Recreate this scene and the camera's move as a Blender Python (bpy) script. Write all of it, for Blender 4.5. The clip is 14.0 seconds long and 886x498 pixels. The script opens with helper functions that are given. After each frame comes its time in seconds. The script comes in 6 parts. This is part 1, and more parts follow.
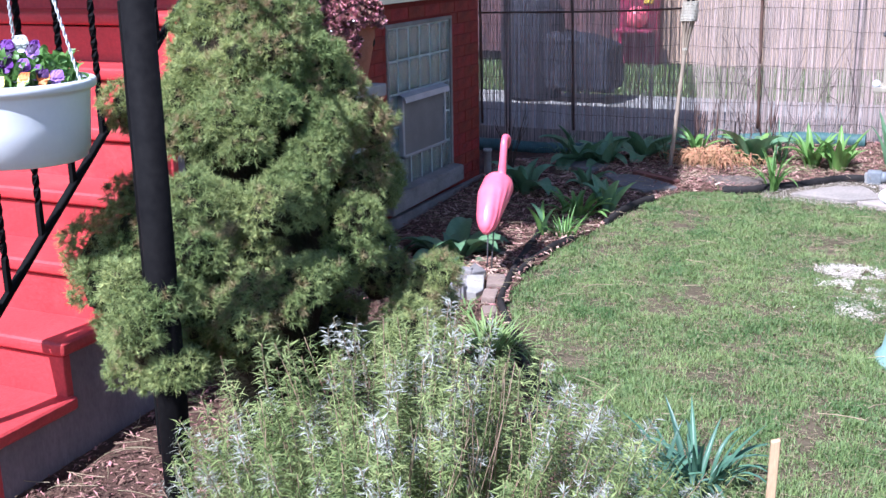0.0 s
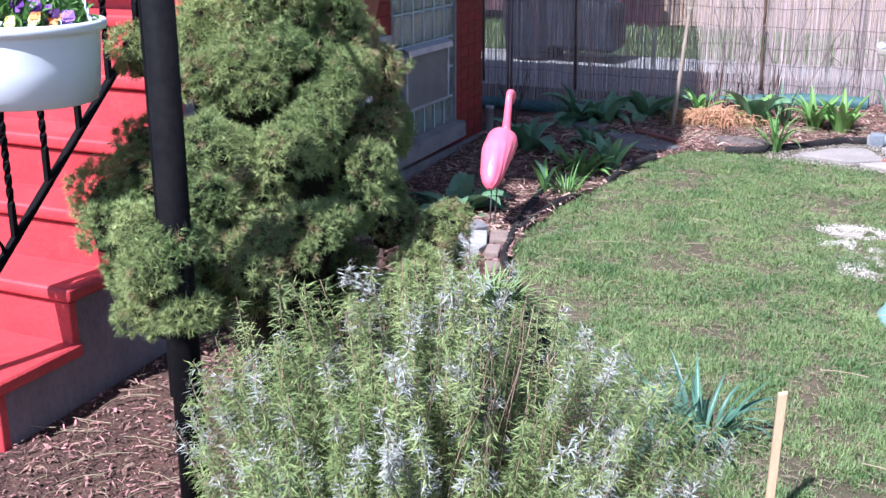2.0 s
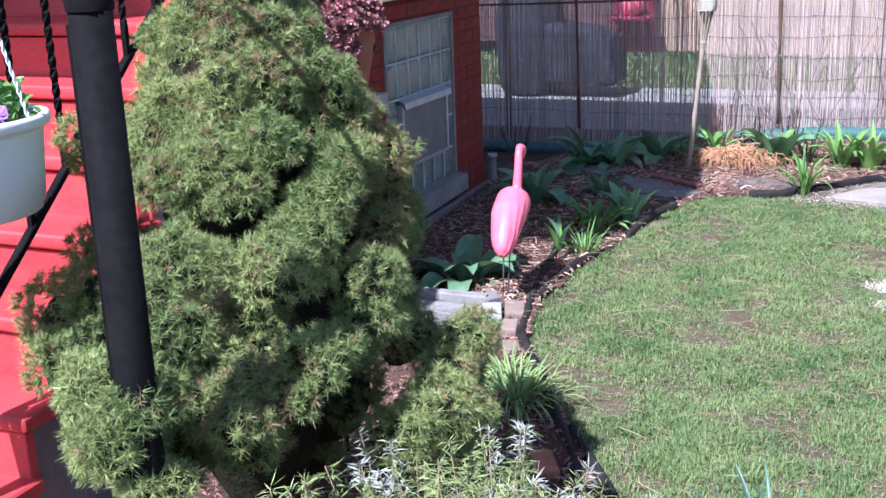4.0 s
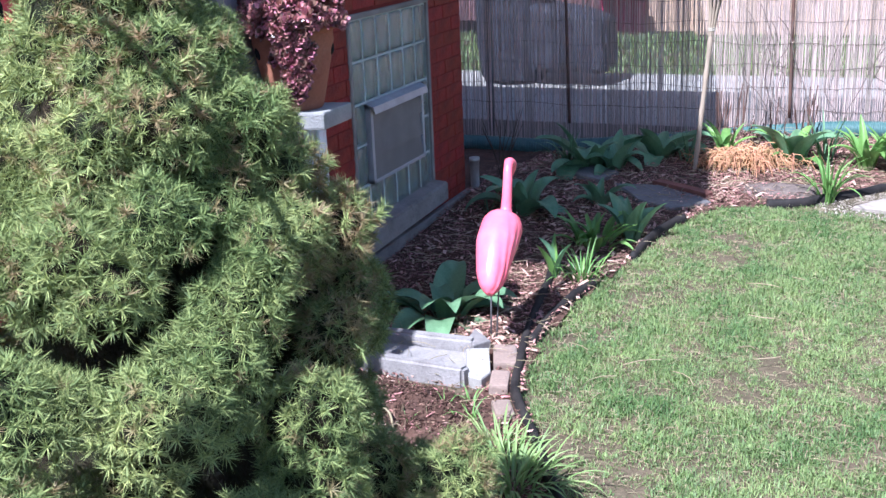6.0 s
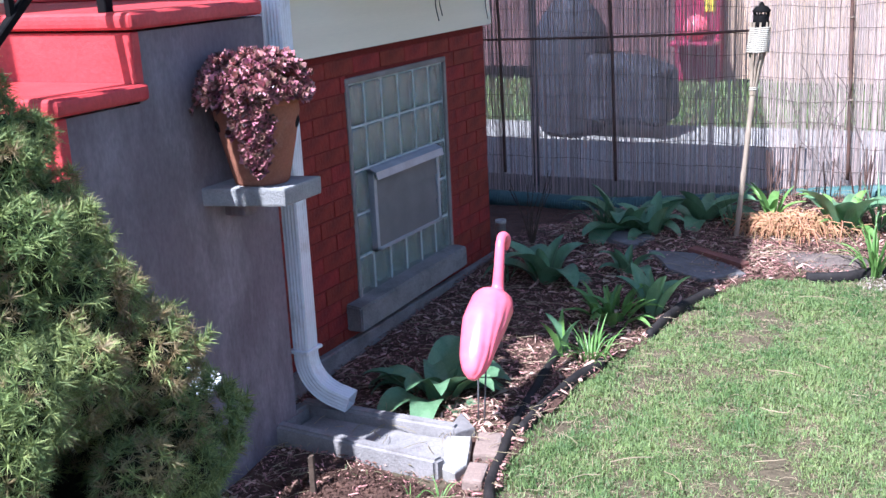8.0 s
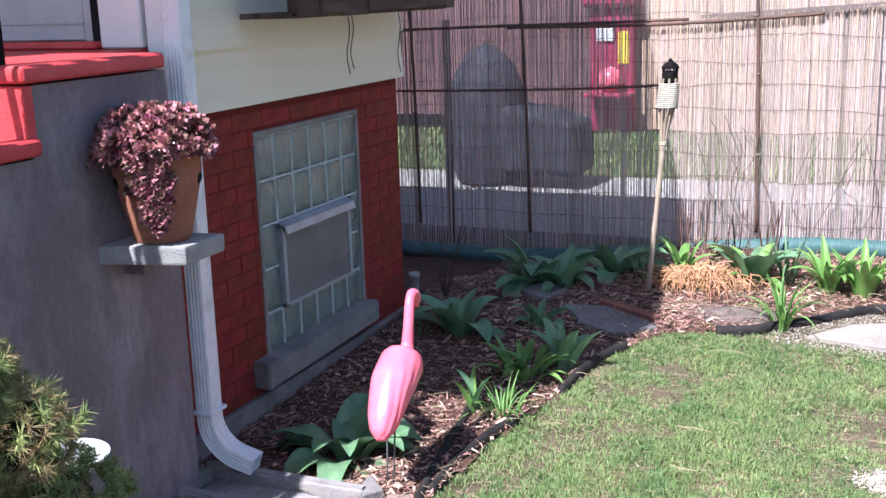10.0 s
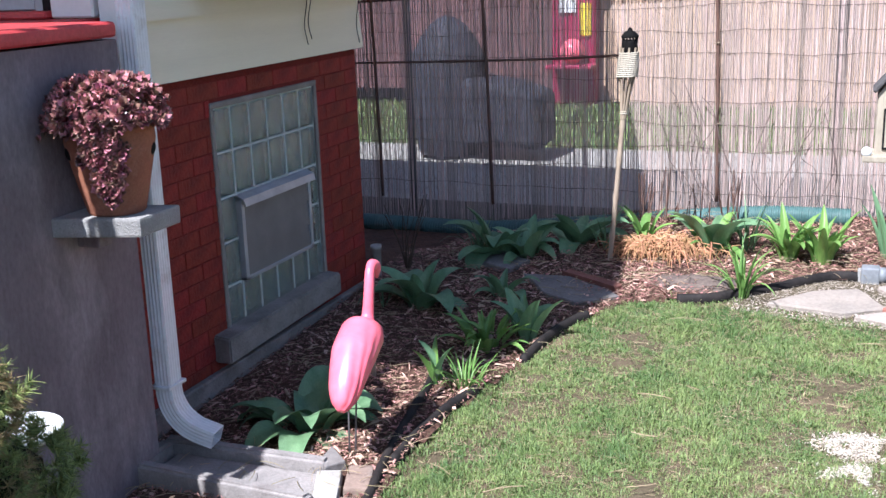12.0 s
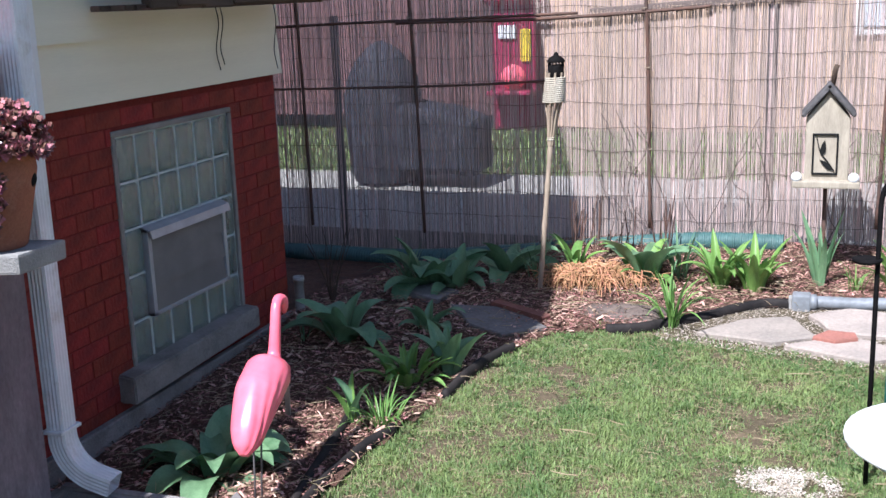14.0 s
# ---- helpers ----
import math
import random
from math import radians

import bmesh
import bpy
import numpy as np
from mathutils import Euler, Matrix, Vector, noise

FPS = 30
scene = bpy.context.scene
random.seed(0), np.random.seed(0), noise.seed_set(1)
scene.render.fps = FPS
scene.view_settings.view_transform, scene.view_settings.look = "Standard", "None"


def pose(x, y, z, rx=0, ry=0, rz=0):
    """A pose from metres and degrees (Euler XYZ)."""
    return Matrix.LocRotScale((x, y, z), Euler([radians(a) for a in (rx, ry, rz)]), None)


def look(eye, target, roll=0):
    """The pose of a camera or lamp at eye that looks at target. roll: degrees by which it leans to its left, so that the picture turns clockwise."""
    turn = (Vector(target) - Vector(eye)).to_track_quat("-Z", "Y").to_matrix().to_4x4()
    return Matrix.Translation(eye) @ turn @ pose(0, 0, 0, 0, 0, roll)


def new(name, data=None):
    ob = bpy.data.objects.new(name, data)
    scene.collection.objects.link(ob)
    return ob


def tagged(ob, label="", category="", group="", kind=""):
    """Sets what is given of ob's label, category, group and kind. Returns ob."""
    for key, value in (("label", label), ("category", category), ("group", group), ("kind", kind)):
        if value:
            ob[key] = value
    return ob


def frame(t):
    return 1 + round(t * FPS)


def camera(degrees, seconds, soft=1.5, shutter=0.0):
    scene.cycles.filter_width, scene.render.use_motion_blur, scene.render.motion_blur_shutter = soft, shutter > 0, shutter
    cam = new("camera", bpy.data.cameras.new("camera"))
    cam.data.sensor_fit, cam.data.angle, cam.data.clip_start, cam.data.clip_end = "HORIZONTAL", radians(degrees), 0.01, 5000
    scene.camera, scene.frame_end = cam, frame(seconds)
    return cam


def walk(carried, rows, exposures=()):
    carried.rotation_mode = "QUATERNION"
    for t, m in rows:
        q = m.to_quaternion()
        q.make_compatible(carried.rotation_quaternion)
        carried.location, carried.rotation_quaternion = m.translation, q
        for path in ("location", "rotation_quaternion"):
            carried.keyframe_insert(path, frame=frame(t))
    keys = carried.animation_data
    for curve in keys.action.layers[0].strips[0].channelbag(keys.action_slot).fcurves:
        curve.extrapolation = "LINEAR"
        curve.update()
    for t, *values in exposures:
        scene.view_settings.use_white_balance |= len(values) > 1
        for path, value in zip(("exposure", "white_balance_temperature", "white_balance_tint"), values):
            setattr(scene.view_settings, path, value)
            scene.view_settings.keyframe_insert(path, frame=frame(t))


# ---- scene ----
cam = camera(43.8, 14.0)
PATH = [
    (0, (2.682, -5.188, 1.447), (1.878, -3.435, 0.917), -1.0),
    (0.5, (2.703, -5.184, 1.441), (1.89, -3.445, 0.877), -1.7),
    (1, (2.711, -5.184, 1.438), (1.898, -3.443, 0.885), -2.6),
    (1.5, (2.731, -5.214, 1.449), (1.877, -3.474, 0.954), -2.0),
    (2, (2.641, -5.211, 1.411), (1.856, -3.471, 0.816), -0.1),
    (2.5, (2.461, -5.178, 1.437), (1.773, -3.39, 0.865), -1.7),
    (3, (2.421, -5.07, 1.467), (1.738, -3.292, 0.856), -0.3),
    (3.2, (2.459, -5.005, 1.47), (1.727, -3.225, 0.924), -2.6),
    (5.3, (2.137, -4.308, 1.463), (1.288, -2.624, 0.798), -1.4),
    (5.5, (2.156, -4.242, 1.447), (1.313, -2.571, 0.742), -2.3),
    (6, (2.058, -4.021, 1.473), (1.322, -2.261, 0.874), -2.4),
    (6.5, (2.092, -3.869, 1.49), (1.299, -2.117, 0.939), -2.9),
    (7, (2.288, -3.792, 1.476), (1.384, -2.111, 0.879), -1.3),
    (7.5, (2.272, -3.658, 1.513), (1.383, -1.955, 0.957), -2.1),
    (8, (2.329, -3.618, 1.53), (1.418, -1.918, 1.002), -2.8),
    (8.5, (2.323, -3.575, 1.533), (1.462, -1.836, 1.051), -1.9),
    (8.7, (2.303, -3.556, 1.545), (1.446, -1.807, 1.091), -2.3),
    (10.8, (2.362, -3.53, 1.556), (1.598, -1.741, 1.09), -1.3),
    (11, (2.34, -3.519, 1.553), (1.578, -1.731, 1.079), -1.5),
    (11.5, (2.367, -3.533, 1.521), (1.622, -1.747, 1.018), -2.6),
    (12, (2.357, -3.524, 1.532), (1.627, -1.73, 1.032), -2.0),
    (12.5, (2.381, -3.526, 1.544), (1.697, -1.705, 1.078), -2.1),
    (13, (2.364, -3.515, 1.537), (1.665, -1.696, 1.086), -1.9),
    (13.5, (2.389, -3.513, 1.52), (1.64, -1.718, 1.053), -1.0),
    (14, (2.439, -3.328, 1.51), (1.782, -1.495, 1.053), -2.0),
]
walk(cam, [(t, look(eye, target, roll)) for t, eye, target, roll in PATH],
     exposures=((0.0, 1.16, 5140.0, 17.0), (3.0, 1.16, 5140.0, 17.0), (5.5, 1.42, 5130.0, 15.0), (7.5, 1.45, 5130.0, 14.0), (8.5, 1.55, 5250.0, 14.0), (11.0, 1.32, 5600.0, 13.0), (13.0, 1.15, 5600.0, 12.0), (14.0, 1.05, 5600.0, 12.0)))

# ---- world, sun ----
SUN = Vector((0.20, 0.75, -1.0)).normalized()          # the way the sunlight travels
world = bpy.data.worlds.new("world")
scene.world = world
world.use_nodes = True
wt = world.node_tree
sky = wt.nodes.new("ShaderNodeTexSky")
sky.sky_type = "NISHITA"
sky.sun_disc = False
sky.sun_elevation = math.asin(-SUN.z)
sky.sun_rotation = math.atan2(-SUN.x, -SUN.y)
wt.links.new(sky.outputs[0], wt.nodes["Background"].inputs[0])
wt.nodes["Background"].inputs[1].default_value = 0.072
sun_data = bpy.data.lights.new("sun", "SUN")
sun_data.energy, sun_data.angle, sun_data.color = 5.0, radians(0.53), (1.0, 0.955, 0.89)
sun = new("sun", sun_data)
sun.matrix_world = look((0, 0, 0), SUN)
sun.location = (0, -10, 12)

# ---- materials ----
def mat(name, c1, c2=None, scale=12.0, rough=0.8, bump=0.25, bscale=120.0, metal=0.0, rnd=0.0, isl=0.0,
        thin=0.0, stretch=(1, 1, 1), lo=0.35, hi=0.65, spec=0.5, fine=0.18, stain=None, stain_scale=3.0, bdist=0.01):
    """A procedural surface: two tones mixed by a noise, a fine grain, relief, and optional stains."""
    m = bpy.data.materials.new(name)
    m.use_nodes = True
    nt = m.node_tree
    N, L = nt.nodes, nt.links
    b = N["Principled BSDF"]
    tc = N.new("ShaderNodeTexCoord")
    mp = N.new("ShaderNodeMapping")
    mp.inputs["Scale"].default_value = stretch
    L.new(tc.outputs["Object"], mp.inputs["Vector"])

    def noise_at(sc, det=5.0, ro=0.6):
        n = N.new("ShaderNodeTexNoise")
        n.inputs["Scale"].default_value, n.inputs["Detail"].default_value, n.inputs["Roughness"].default_value = sc, det, ro
        L.new(mp.outputs[0], n.inputs["Vector"])
        return n.outputs["Fac"]

    def ranged(src, a, z, to0, to1):
        r = N.new("ShaderNodeMapRange")
        for i, v in zip((1, 2, 3, 4), (a, z, to0, to1)):
            r.inputs[i].default_value = v
        L.new(src, r.inputs[0])
        return r.outputs[0]

    def blend(kind, fac, a, bb):
        mx = N.new("ShaderNodeMix")
        mx.data_type, mx.blend_type = "RGBA", kind
        if isinstance(fac, float):
            mx.inputs[0].default_value = fac
        else:
            L.new(fac, mx.inputs[0])
        for slot, v in ((6, a), (7, bb)):
            if isinstance(v, tuple):
                mx.inputs[slot].default_value = (*v, 1)
            else:
                L.new(v, mx.inputs[slot])
        return mx.outputs[2]

    c2 = c2 or tuple(v * 0.8 for v in c1)
    col = blend("MIX", ranged(noise_at(scale), lo, hi, 0, 1), tuple(c1), tuple(c2))
    if stain:
        col = blend("MIX", ranged(noise_at(stain_scale, 8.0, 0.7), 0.52, 0.7, 0, 0.8), col, tuple(stain))
    grain = noise_at(bscale, 4.0, 0.65)
    if fine:
        hs = N.new("ShaderNodeHueSaturation")
        L.new(ranged(grain, 0.25, 0.75, 1 - fine, 1 + fine), hs.inputs["Value"])
        L.new(col, hs.inputs["Color"])
        col = hs.outputs[0]
    for amount, node, out in ((rnd, "ShaderNodeObjectInfo", "Random"), (isl, "ShaderNodeNewGeometry", "Random Per Island")):
        if amount:
            src = N.new(node)
            hs = N.new("ShaderNodeHueSaturation")
            L.new(ranged(src.outputs[out], 0, 1, 1 - amount, 1 + amount), hs.inputs["Value"])
            L.new(ranged(src.outputs[out], 0, 1, 0.5 + amount * 0.05, 0.5 - amount * 0.05), hs.inputs["Hue"])
            L.new(col, hs.inputs["Color"])
            col = hs.outputs[0]
    L.new(col, b.inputs["Base Color"])
    b.inputs["Roughness"].default_value, b.inputs["Metallic"].default_value = rough, metal
    b.inputs["Specular IOR Level"].default_value = spec if spec != 0.5 or rough < 0.65 else 0.18
    if bump:
        bp = N.new("ShaderNodeBump")
        bp.inputs["Strength"].default_value, bp.inputs["Distance"].default_value = bump, bdist
        L.new(grain, bp.inputs["Height"])
        L.new(bp.outputs[0], b.inputs["Normal"])
    if thin:
        tr = N.new("ShaderNodeBsdfTranslucent")
        L.new(col, tr.inputs["Color"])
        ms = N.new("ShaderNodeMixShader")
        ms.inputs[0].default_value = thin
        L.new(b.outputs[0], ms.inputs[1])
        L.new(tr.outputs[0], ms.inputs[2])
        L.new(ms.outputs[0], N["Material Output"].inputs[0])
    return m


M_brick = mat("painted_brick", (0.25, 0.036, 0.027), (0.19, 0.028, 0.022), 14, 0.7, 0.6, 70, rnd=0.12, stain=(0.13, 0.026, 0.024), stain_scale=9)
M_mortar = mat("painted_mortar", (0.17, 0.026, 0.021), (0.13, 0.021, 0.018), 20, 0.9, 0.6, 140)
M_pale = mat("pale_concrete", (0.42, 0.39, 0.36), (0.34, 0.315, 0.29), 8, 0.92, 0.5, 150, stain=(0.26, 0.235, 0.21), stain_scale=5)
M_concrete = mat("concrete", (0.36, 0.345, 0.33), (0.27, 0.26, 0.25), 7, 0.92, 0.5, 160, stain=(0.2, 0.19, 0.18))
M_stucco = mat("grey_stoop_render", (0.225, 0.182, 0.190), (0.17, 0.139, 0.146), 3.0, 0.93, 0.45, 90, stain=(0.32, 0.28, 0.29), stain_scale=2.6, stretch=(1, 1, 0.45))
M_red = mat("red_step_paint", (0.52, 0.055, 0.058), (0.43, 0.042, 0.045), 5, 0.5, 0.25, 60, stain=(0.56, 0.085, 0.08), stain_scale=4, spec=0.4)
M_white = mat("white_paint", (0.78, 0.78, 0.76), (0.70, 0.70, 0.69), 6, 0.5, 0.1, 60, fine=0.04)
M_spout = mat("white_gutter_enamel", (0.74, 0.76, 0.78), (0.66, 0.67, 0.69), 9, 0.35, 0.08, 60, fine=0.05, stain=(0.5, 0.48, 0.45), stain_scale=14)
M_siding = mat("cream_siding", (0.76, 0.70, 0.53), (0.70, 0.64, 0.48), 4, 0.55, 0.12, 200, fine=0.05, stretch=(1, 0.1, 3))
M_alu = mat("dull_aluminium", (0.42, 0.42, 0.44), (0.34, 0.34, 0.36), 8, 0.5, 0.1, 90, metal=0.35, fine=0.08)
M_screen = mat("dusty_vent_panel", (0.17, 0.16, 0.155), (0.13, 0.122, 0.12), 6, 0.6, 0.15, 200, fine=0.1)
M_black = mat("black_iron_paint", (0.006, 0.0055, 0.006), (0.010, 0.009, 0.009), 15, 0.7, 0.04, 60, spec=0.05)
# near-black: shade of pockets and the jamb gap, also dark feeder trim
M_gap = mat("gap_shade_and_dark_trim", (0.012, 0.012, 0.012), None, 10, 0.9, 0)
M_oldwood = mat("weathered_bark_wood", (0.12, 0.085, 0.065), (0.06, 0.042, 0.034), 9, 0.9, 0.7, 50, stretch=(1, 0.15, 1), rnd=0.25)
M_terra = mat("terracotta", (0.33, 0.135, 0.082), (0.25, 0.10, 0.064), 8, 0.85, 0.25, 130, stain=(0.38, 0.20, 0.14), stain_scale=7)
M_lawn = mat("lawn_soil", (0.075, 0.062, 0.036), (0.12, 0.09, 0.058), 2.4, 0.95, 0.8, 60, stain=(0.19, 0.135, 0.085), stain_scale=2.0, fine=0.35)
M_grass = mat("grass_blades", (0.12, 0.205, 0.06), (0.265, 0.34, 0.12), 3.0, 0.55, 0, 30, isl=0.35, thin=0.3, fine=0)
M_drygrass = mat("dry_grass_straws", (0.42, 0.34, 0.21), (0.32, 0.25, 0.15), 6, 0.7, 0, 30, isl=0.3, thin=0.2, fine=0)
M_mulch = mat("mulch_soil", (0.13, 0.07, 0.05), (0.075, 0.042, 0.032), 9, 0.95, 0.9, 70, fine=0.4, bdist=0.02)
M_chip = mat("bark_chips", (0.42, 0.245, 0.185), (0.15, 0.08, 0.06), 22, 0.9, 0.4, 60, isl=0.75, fine=0.1)
M_palechip = mat("pale_bark_chips", (0.62, 0.43, 0.33), (0.42, 0.27, 0.20), 30, 0.9, 0.4, 60, isl=0.4, fine=0.12)
M_woodchip = mat("pale_wood_chips", (0.72, 0.64, 0.55), (0.54, 0.46, 0.38), 14, 0.85, 0.4, 60, isl=0.3)
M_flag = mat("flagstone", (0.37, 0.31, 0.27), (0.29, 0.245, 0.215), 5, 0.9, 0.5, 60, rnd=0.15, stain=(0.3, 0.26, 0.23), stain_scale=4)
M_edge = mat("black_plastic_edging", (0.014, 0.012, 0.012), (0.034, 0.028, 0.026), 9, 0.7, 0.3, 50)
M_pipe = mat("grey_plastic_pipe", (0.22, 0.23, 0.25), (0.16, 0.17, 0.18), 9, 0.5, 0.2, 50)
M_hose = mat("green_drain_hose", (0.06, 0.13, 0.125), (0.045, 0.10, 0.095), 9, 0.55, 0.1, 50, stain=(0.15, 0.2, 0.19), stain_scale=6)
M_reed = mat("split_reed", (0.60, 0.475, 0.43), (0.46, 0.365, 0.335), 6, 0.75, 0.2, 80, isl=0.42, stretch=(8, 8, 0.6), fine=0.15)
M_wire = mat("rusty_wire", (0.17, 0.13, 0.115), None, 20, 0.7, 0.2, 80)
M_link = mat("galvanised_wire", (0.16, 0.15, 0.155), None, 20, 0.6, 0.1, 80, metal=0.3)
M_bamboo = mat("old_bamboo", (0.42, 0.33, 0.24), (0.30, 0.225, 0.17), 8, 0.6, 0.2, 60, stretch=(6, 6, 0.7), rnd=0.15)
M_rust = mat("rusty_pole", (0.14, 0.075, 0.055), (0.09, 0.06, 0.05), 12, 0.75, 0.4, 60)
M_pink = mat("pink_plastic", (0.93, 0.13, 0.19), (0.95, 0.19, 0.26), 7, 0.3, 0.05, 40, fine=0.03)
M_pot = mat("white_plastic", (0.80, 0.80, 0.80), (0.75, 0.75, 0.76), 5, 0.4, 0.04, 60, fine=0.02)
M_tulip = mat("tulip_leaf", (0.115, 0.215, 0.105), (0.17, 0.285, 0.15), 9, 0.42, 0.12, 60, rnd=0.15, thin=0.22, stretch=(3, 3, 0.5))
M_bulb = mat("daffodil_leaf", (0.06, 0.135, 0.082), (0.10, 0.19, 0.125), 9, 0.4, 0.1, 60, rnd=0.2, thin=0.18, stretch=(3, 3, 0.5))
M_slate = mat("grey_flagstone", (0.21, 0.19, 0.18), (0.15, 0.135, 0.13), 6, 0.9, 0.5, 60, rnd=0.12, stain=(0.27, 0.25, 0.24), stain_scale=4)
M_sill = mat("weathered_sill", (0.30, 0.27, 0.25), (0.20, 0.18, 0.165), 6, 0.92, 0.6, 120, stain=(0.12, 0.10, 0.09), stain_scale=7)
M_lily = mat("lily_leaf", (0.14, 0.27, 0.06), (0.20, 0.34, 0.09), 9, 0.45, 0.1, 60, rnd=0.18, thin=0.28, stretch=(3, 3, 0.5))
M_straw = mat("cut_orange_straw", (0.52, 0.29, 0.15), (0.36, 0.19, 0.10), 12, 0.75, 0.1, 60, isl=0.4)
M_needle = mat("spruce_needles", (0.145, 0.20, 0.065), (0.33, 0.365, 0.13), 3.5, 0.6, 0, 60, isl=0.5, thin=0.06, fine=0, spec=0.2)
M_tip = mat("spruce_winter_tips", (0.28, 0.19, 0.09), (0.30, 0.25, 0.11), 5, 0.6, 0, 60, isl=0.3, thin=0.12, fine=0)
# near-black green-brown: the shade deep in the crown, put into the colour
M_core = mat("spruce_inner_shade", (0.016, 0.022, 0.008), (0.022, 0.015, 0.008), 14, 0.95, 0.9, 40, fine=0.4, bdist=0.03)
M_bark = mat("bark", (0.10, 0.07, 0.05), (0.06, 0.042, 0.032), 12, 0.9, 0.6, 50)
M_lavgreen = mat("lavender_leaf_green", (0.15, 0.20, 0.062), (0.30, 0.345, 0.135), 6, 0.7, 0, 60, isl=0.4, thin=0.2, fine=0)
M_lavgrey = mat("lavender_leaf_grey", (0.31, 0.31, 0.25), (0.45, 0.44, 0.39), 6, 0.9, 0, 60, isl=0.3, thin=0.15, fine=0)
M_lavdry = mat("lavender_dry_stalk", (0.42, 0.31, 0.20), (0.30, 0.19, 0.13), 8, 0.8, 0, 60, isl=0.4, fine=0)
M_sedum = mat("red_succulent_leaf", (0.14, 0.033, 0.042), (0.54, 0.28, 0.24), 26, 0.28, 0, 60, isl=0.8, thin=0.1, fine=0)
M_cloth = mat("charcoal_grill_cover", (0.028, 0.028, 0.038), (0.045, 0.045, 0.058), 5, 0.75, 0.2, 40)


# ---- mesh helpers ----
def part(name, bm, material, parent=None, label="", smooth=False):
    me = bpy.data.meshes.new(name)
    bmesh.ops.recalc_face_normals(bm, faces=bm.faces)
    bm.to_mesh(me)
    bm.free()
    me.materials.append(material)
    if smooth:
        me.polygons.foreach_set("use_smooth", [True] * len(me.polygons))
    ob = new(name, me)
    ob.parent = parent
    return tagged(ob, label)


def raw(name, verts, faces, material, parent=None, label="", smooth=False):
    """One mesh object from arrays; all faces have the same number of corners."""
    verts, faces = np.asarray(verts, np.float32), np.asarray(faces, np.int32)
    me = bpy.data.meshes.new(name)
    k = faces.shape[1]
    me.vertices.add(len(verts))
    me.vertices.foreach_set("co", verts.ravel())
    me.loops.add(faces.size)
    me.loops.foreach_set("vertex_index", faces.ravel())
    me.polygons.add(len(faces))
    me.polygons.foreach_set("loop_start", np.arange(len(faces), dtype=np.int32) * k)
    if smooth:
        me.polygons.foreach_set("use_smooth", np.ones(len(faces), bool))
    me.update(calc_edges=True)
    me.materials.append(material)
    ob = new(name, me)
    ob.parent = parent
    return tagged(ob, label)


def thing(name, at, label, category, group="", kind=""):
    ob = new(name)
    ob.empty_display_size = 0.1
    ob.location = at
    return tagged(ob, label, category, group, kind)


def box(bm, lo, hi, bevel=0.0, seg=1):
    r = bmesh.ops.create_cube(bm, size=1.0)
    c, s = [(a + b) / 2 for a, b in zip(lo, hi)], [b - a for a, b in zip(lo, hi)]
    for v in r["verts"]:
        v.co = Vector([c[i] + v.co[i] * s[i] for i in range(3)])
    if bevel:
        edges = {e for v in r["verts"] for e in v.link_edges}
        bmesh.ops.bevel(bm, geom=list(edges), offset=bevel, segments=seg, affect="EDGES", profile=0.6)
    return bm


def boxed(lo, hi, bevel=0.0, seg=1):
    return box(bmesh.new(), lo, hi, bevel, seg)


def tube(bm, pts, r, n=8, closed_ends=True, flat=1.0):
    """A round bar along points; r is a number or one per point."""
    pts = [Vector(p) for p in pts]
    rs = r if isinstance(r, (list, tuple)) else [r] * len(pts)
    rings, up = [], None
    for i, p in enumerate(pts):
        d = (pts[min(i + 1, len(pts) - 1)] - pts[max(i - 1, 0)]).normalized()
        if up is None:
            up = Vector((0, 0, 1)) if abs(d.z) < 0.9 else Vector((1, 0, 0))
        side = d.cross(up).normalized()
        up = side.cross(d).normalized()
        rings.append([bm.verts.new(p + rs[i] * (side * math.cos(2 * math.pi * k / n) + up * flat * math.sin(2 * math.pi * k / n))) for k in range(n)])
    for a, b in zip(rings, rings[1:]):
        for k in range(n):
            bm.faces.new((a[k], a[(k + 1) % n], b[(k + 1) % n], b[k]))
    if closed_ends:
        bm.faces.new(rings[0][::-1])
        bm.faces.new(rings[-1])
    return bm


def lathe(bm, prof, n=32, at=(0, 0, 0), cap=False):
    """Turns (radius, height) pairs round the z axis."""
    rings = [[bm.verts.new((at[0] + r * math.cos(2 * math.pi * k / n), at[1] + r * math.sin(2 * math.pi * k / n), at[2] + z)) for k in range(n)] for r, z in prof]
    for a, b in zip(rings, rings[1:]):
        for k in range(n):
            bm.faces.new((a[k], a[(k + 1) % n], b[(k + 1) % n], b[k]))
    if cap:
        bm.faces.new(rings[0][::-1])
        bm.faces.new(rings[-1])
    return bm


def smooth(t):
    t = min(max(t, 0.0), 1.0)
    return t * t * (3 - 2 * t)


def ground_z(x, y):
    """A gentle rise towards the fence, with a hollow at the foot of the fence behind the house."""
    return 0.046 * min(max(y, -6.0), 2.9) - 0.054 - 0.1 * smooth((y - 2.88) / 0.2) - 0.17 * smooth((y - 1.5) / 1.1) * smooth((1.3 - x) / 1.3)


def spline(pts, steps=8):
    """A smooth line through points."""
    P = [Vector(p) for p in pts]
    P = [P[0] * 2 - P[1]] + P + [P[-1] * 2 - P[-2]]
    out = []
    for i in range(1, len(P) - 2):
        a, b, c, d = P[i - 1:i + 3]
        for k in range(steps):
            t = k / steps
            out.append(0.5 * (2 * b + (c - a) * t + (2 * a - 5 * b + 4 * c - d) * t * t + (3 * b - 3 * c + d - a) * t ** 3))
    return out + [P[-2]]


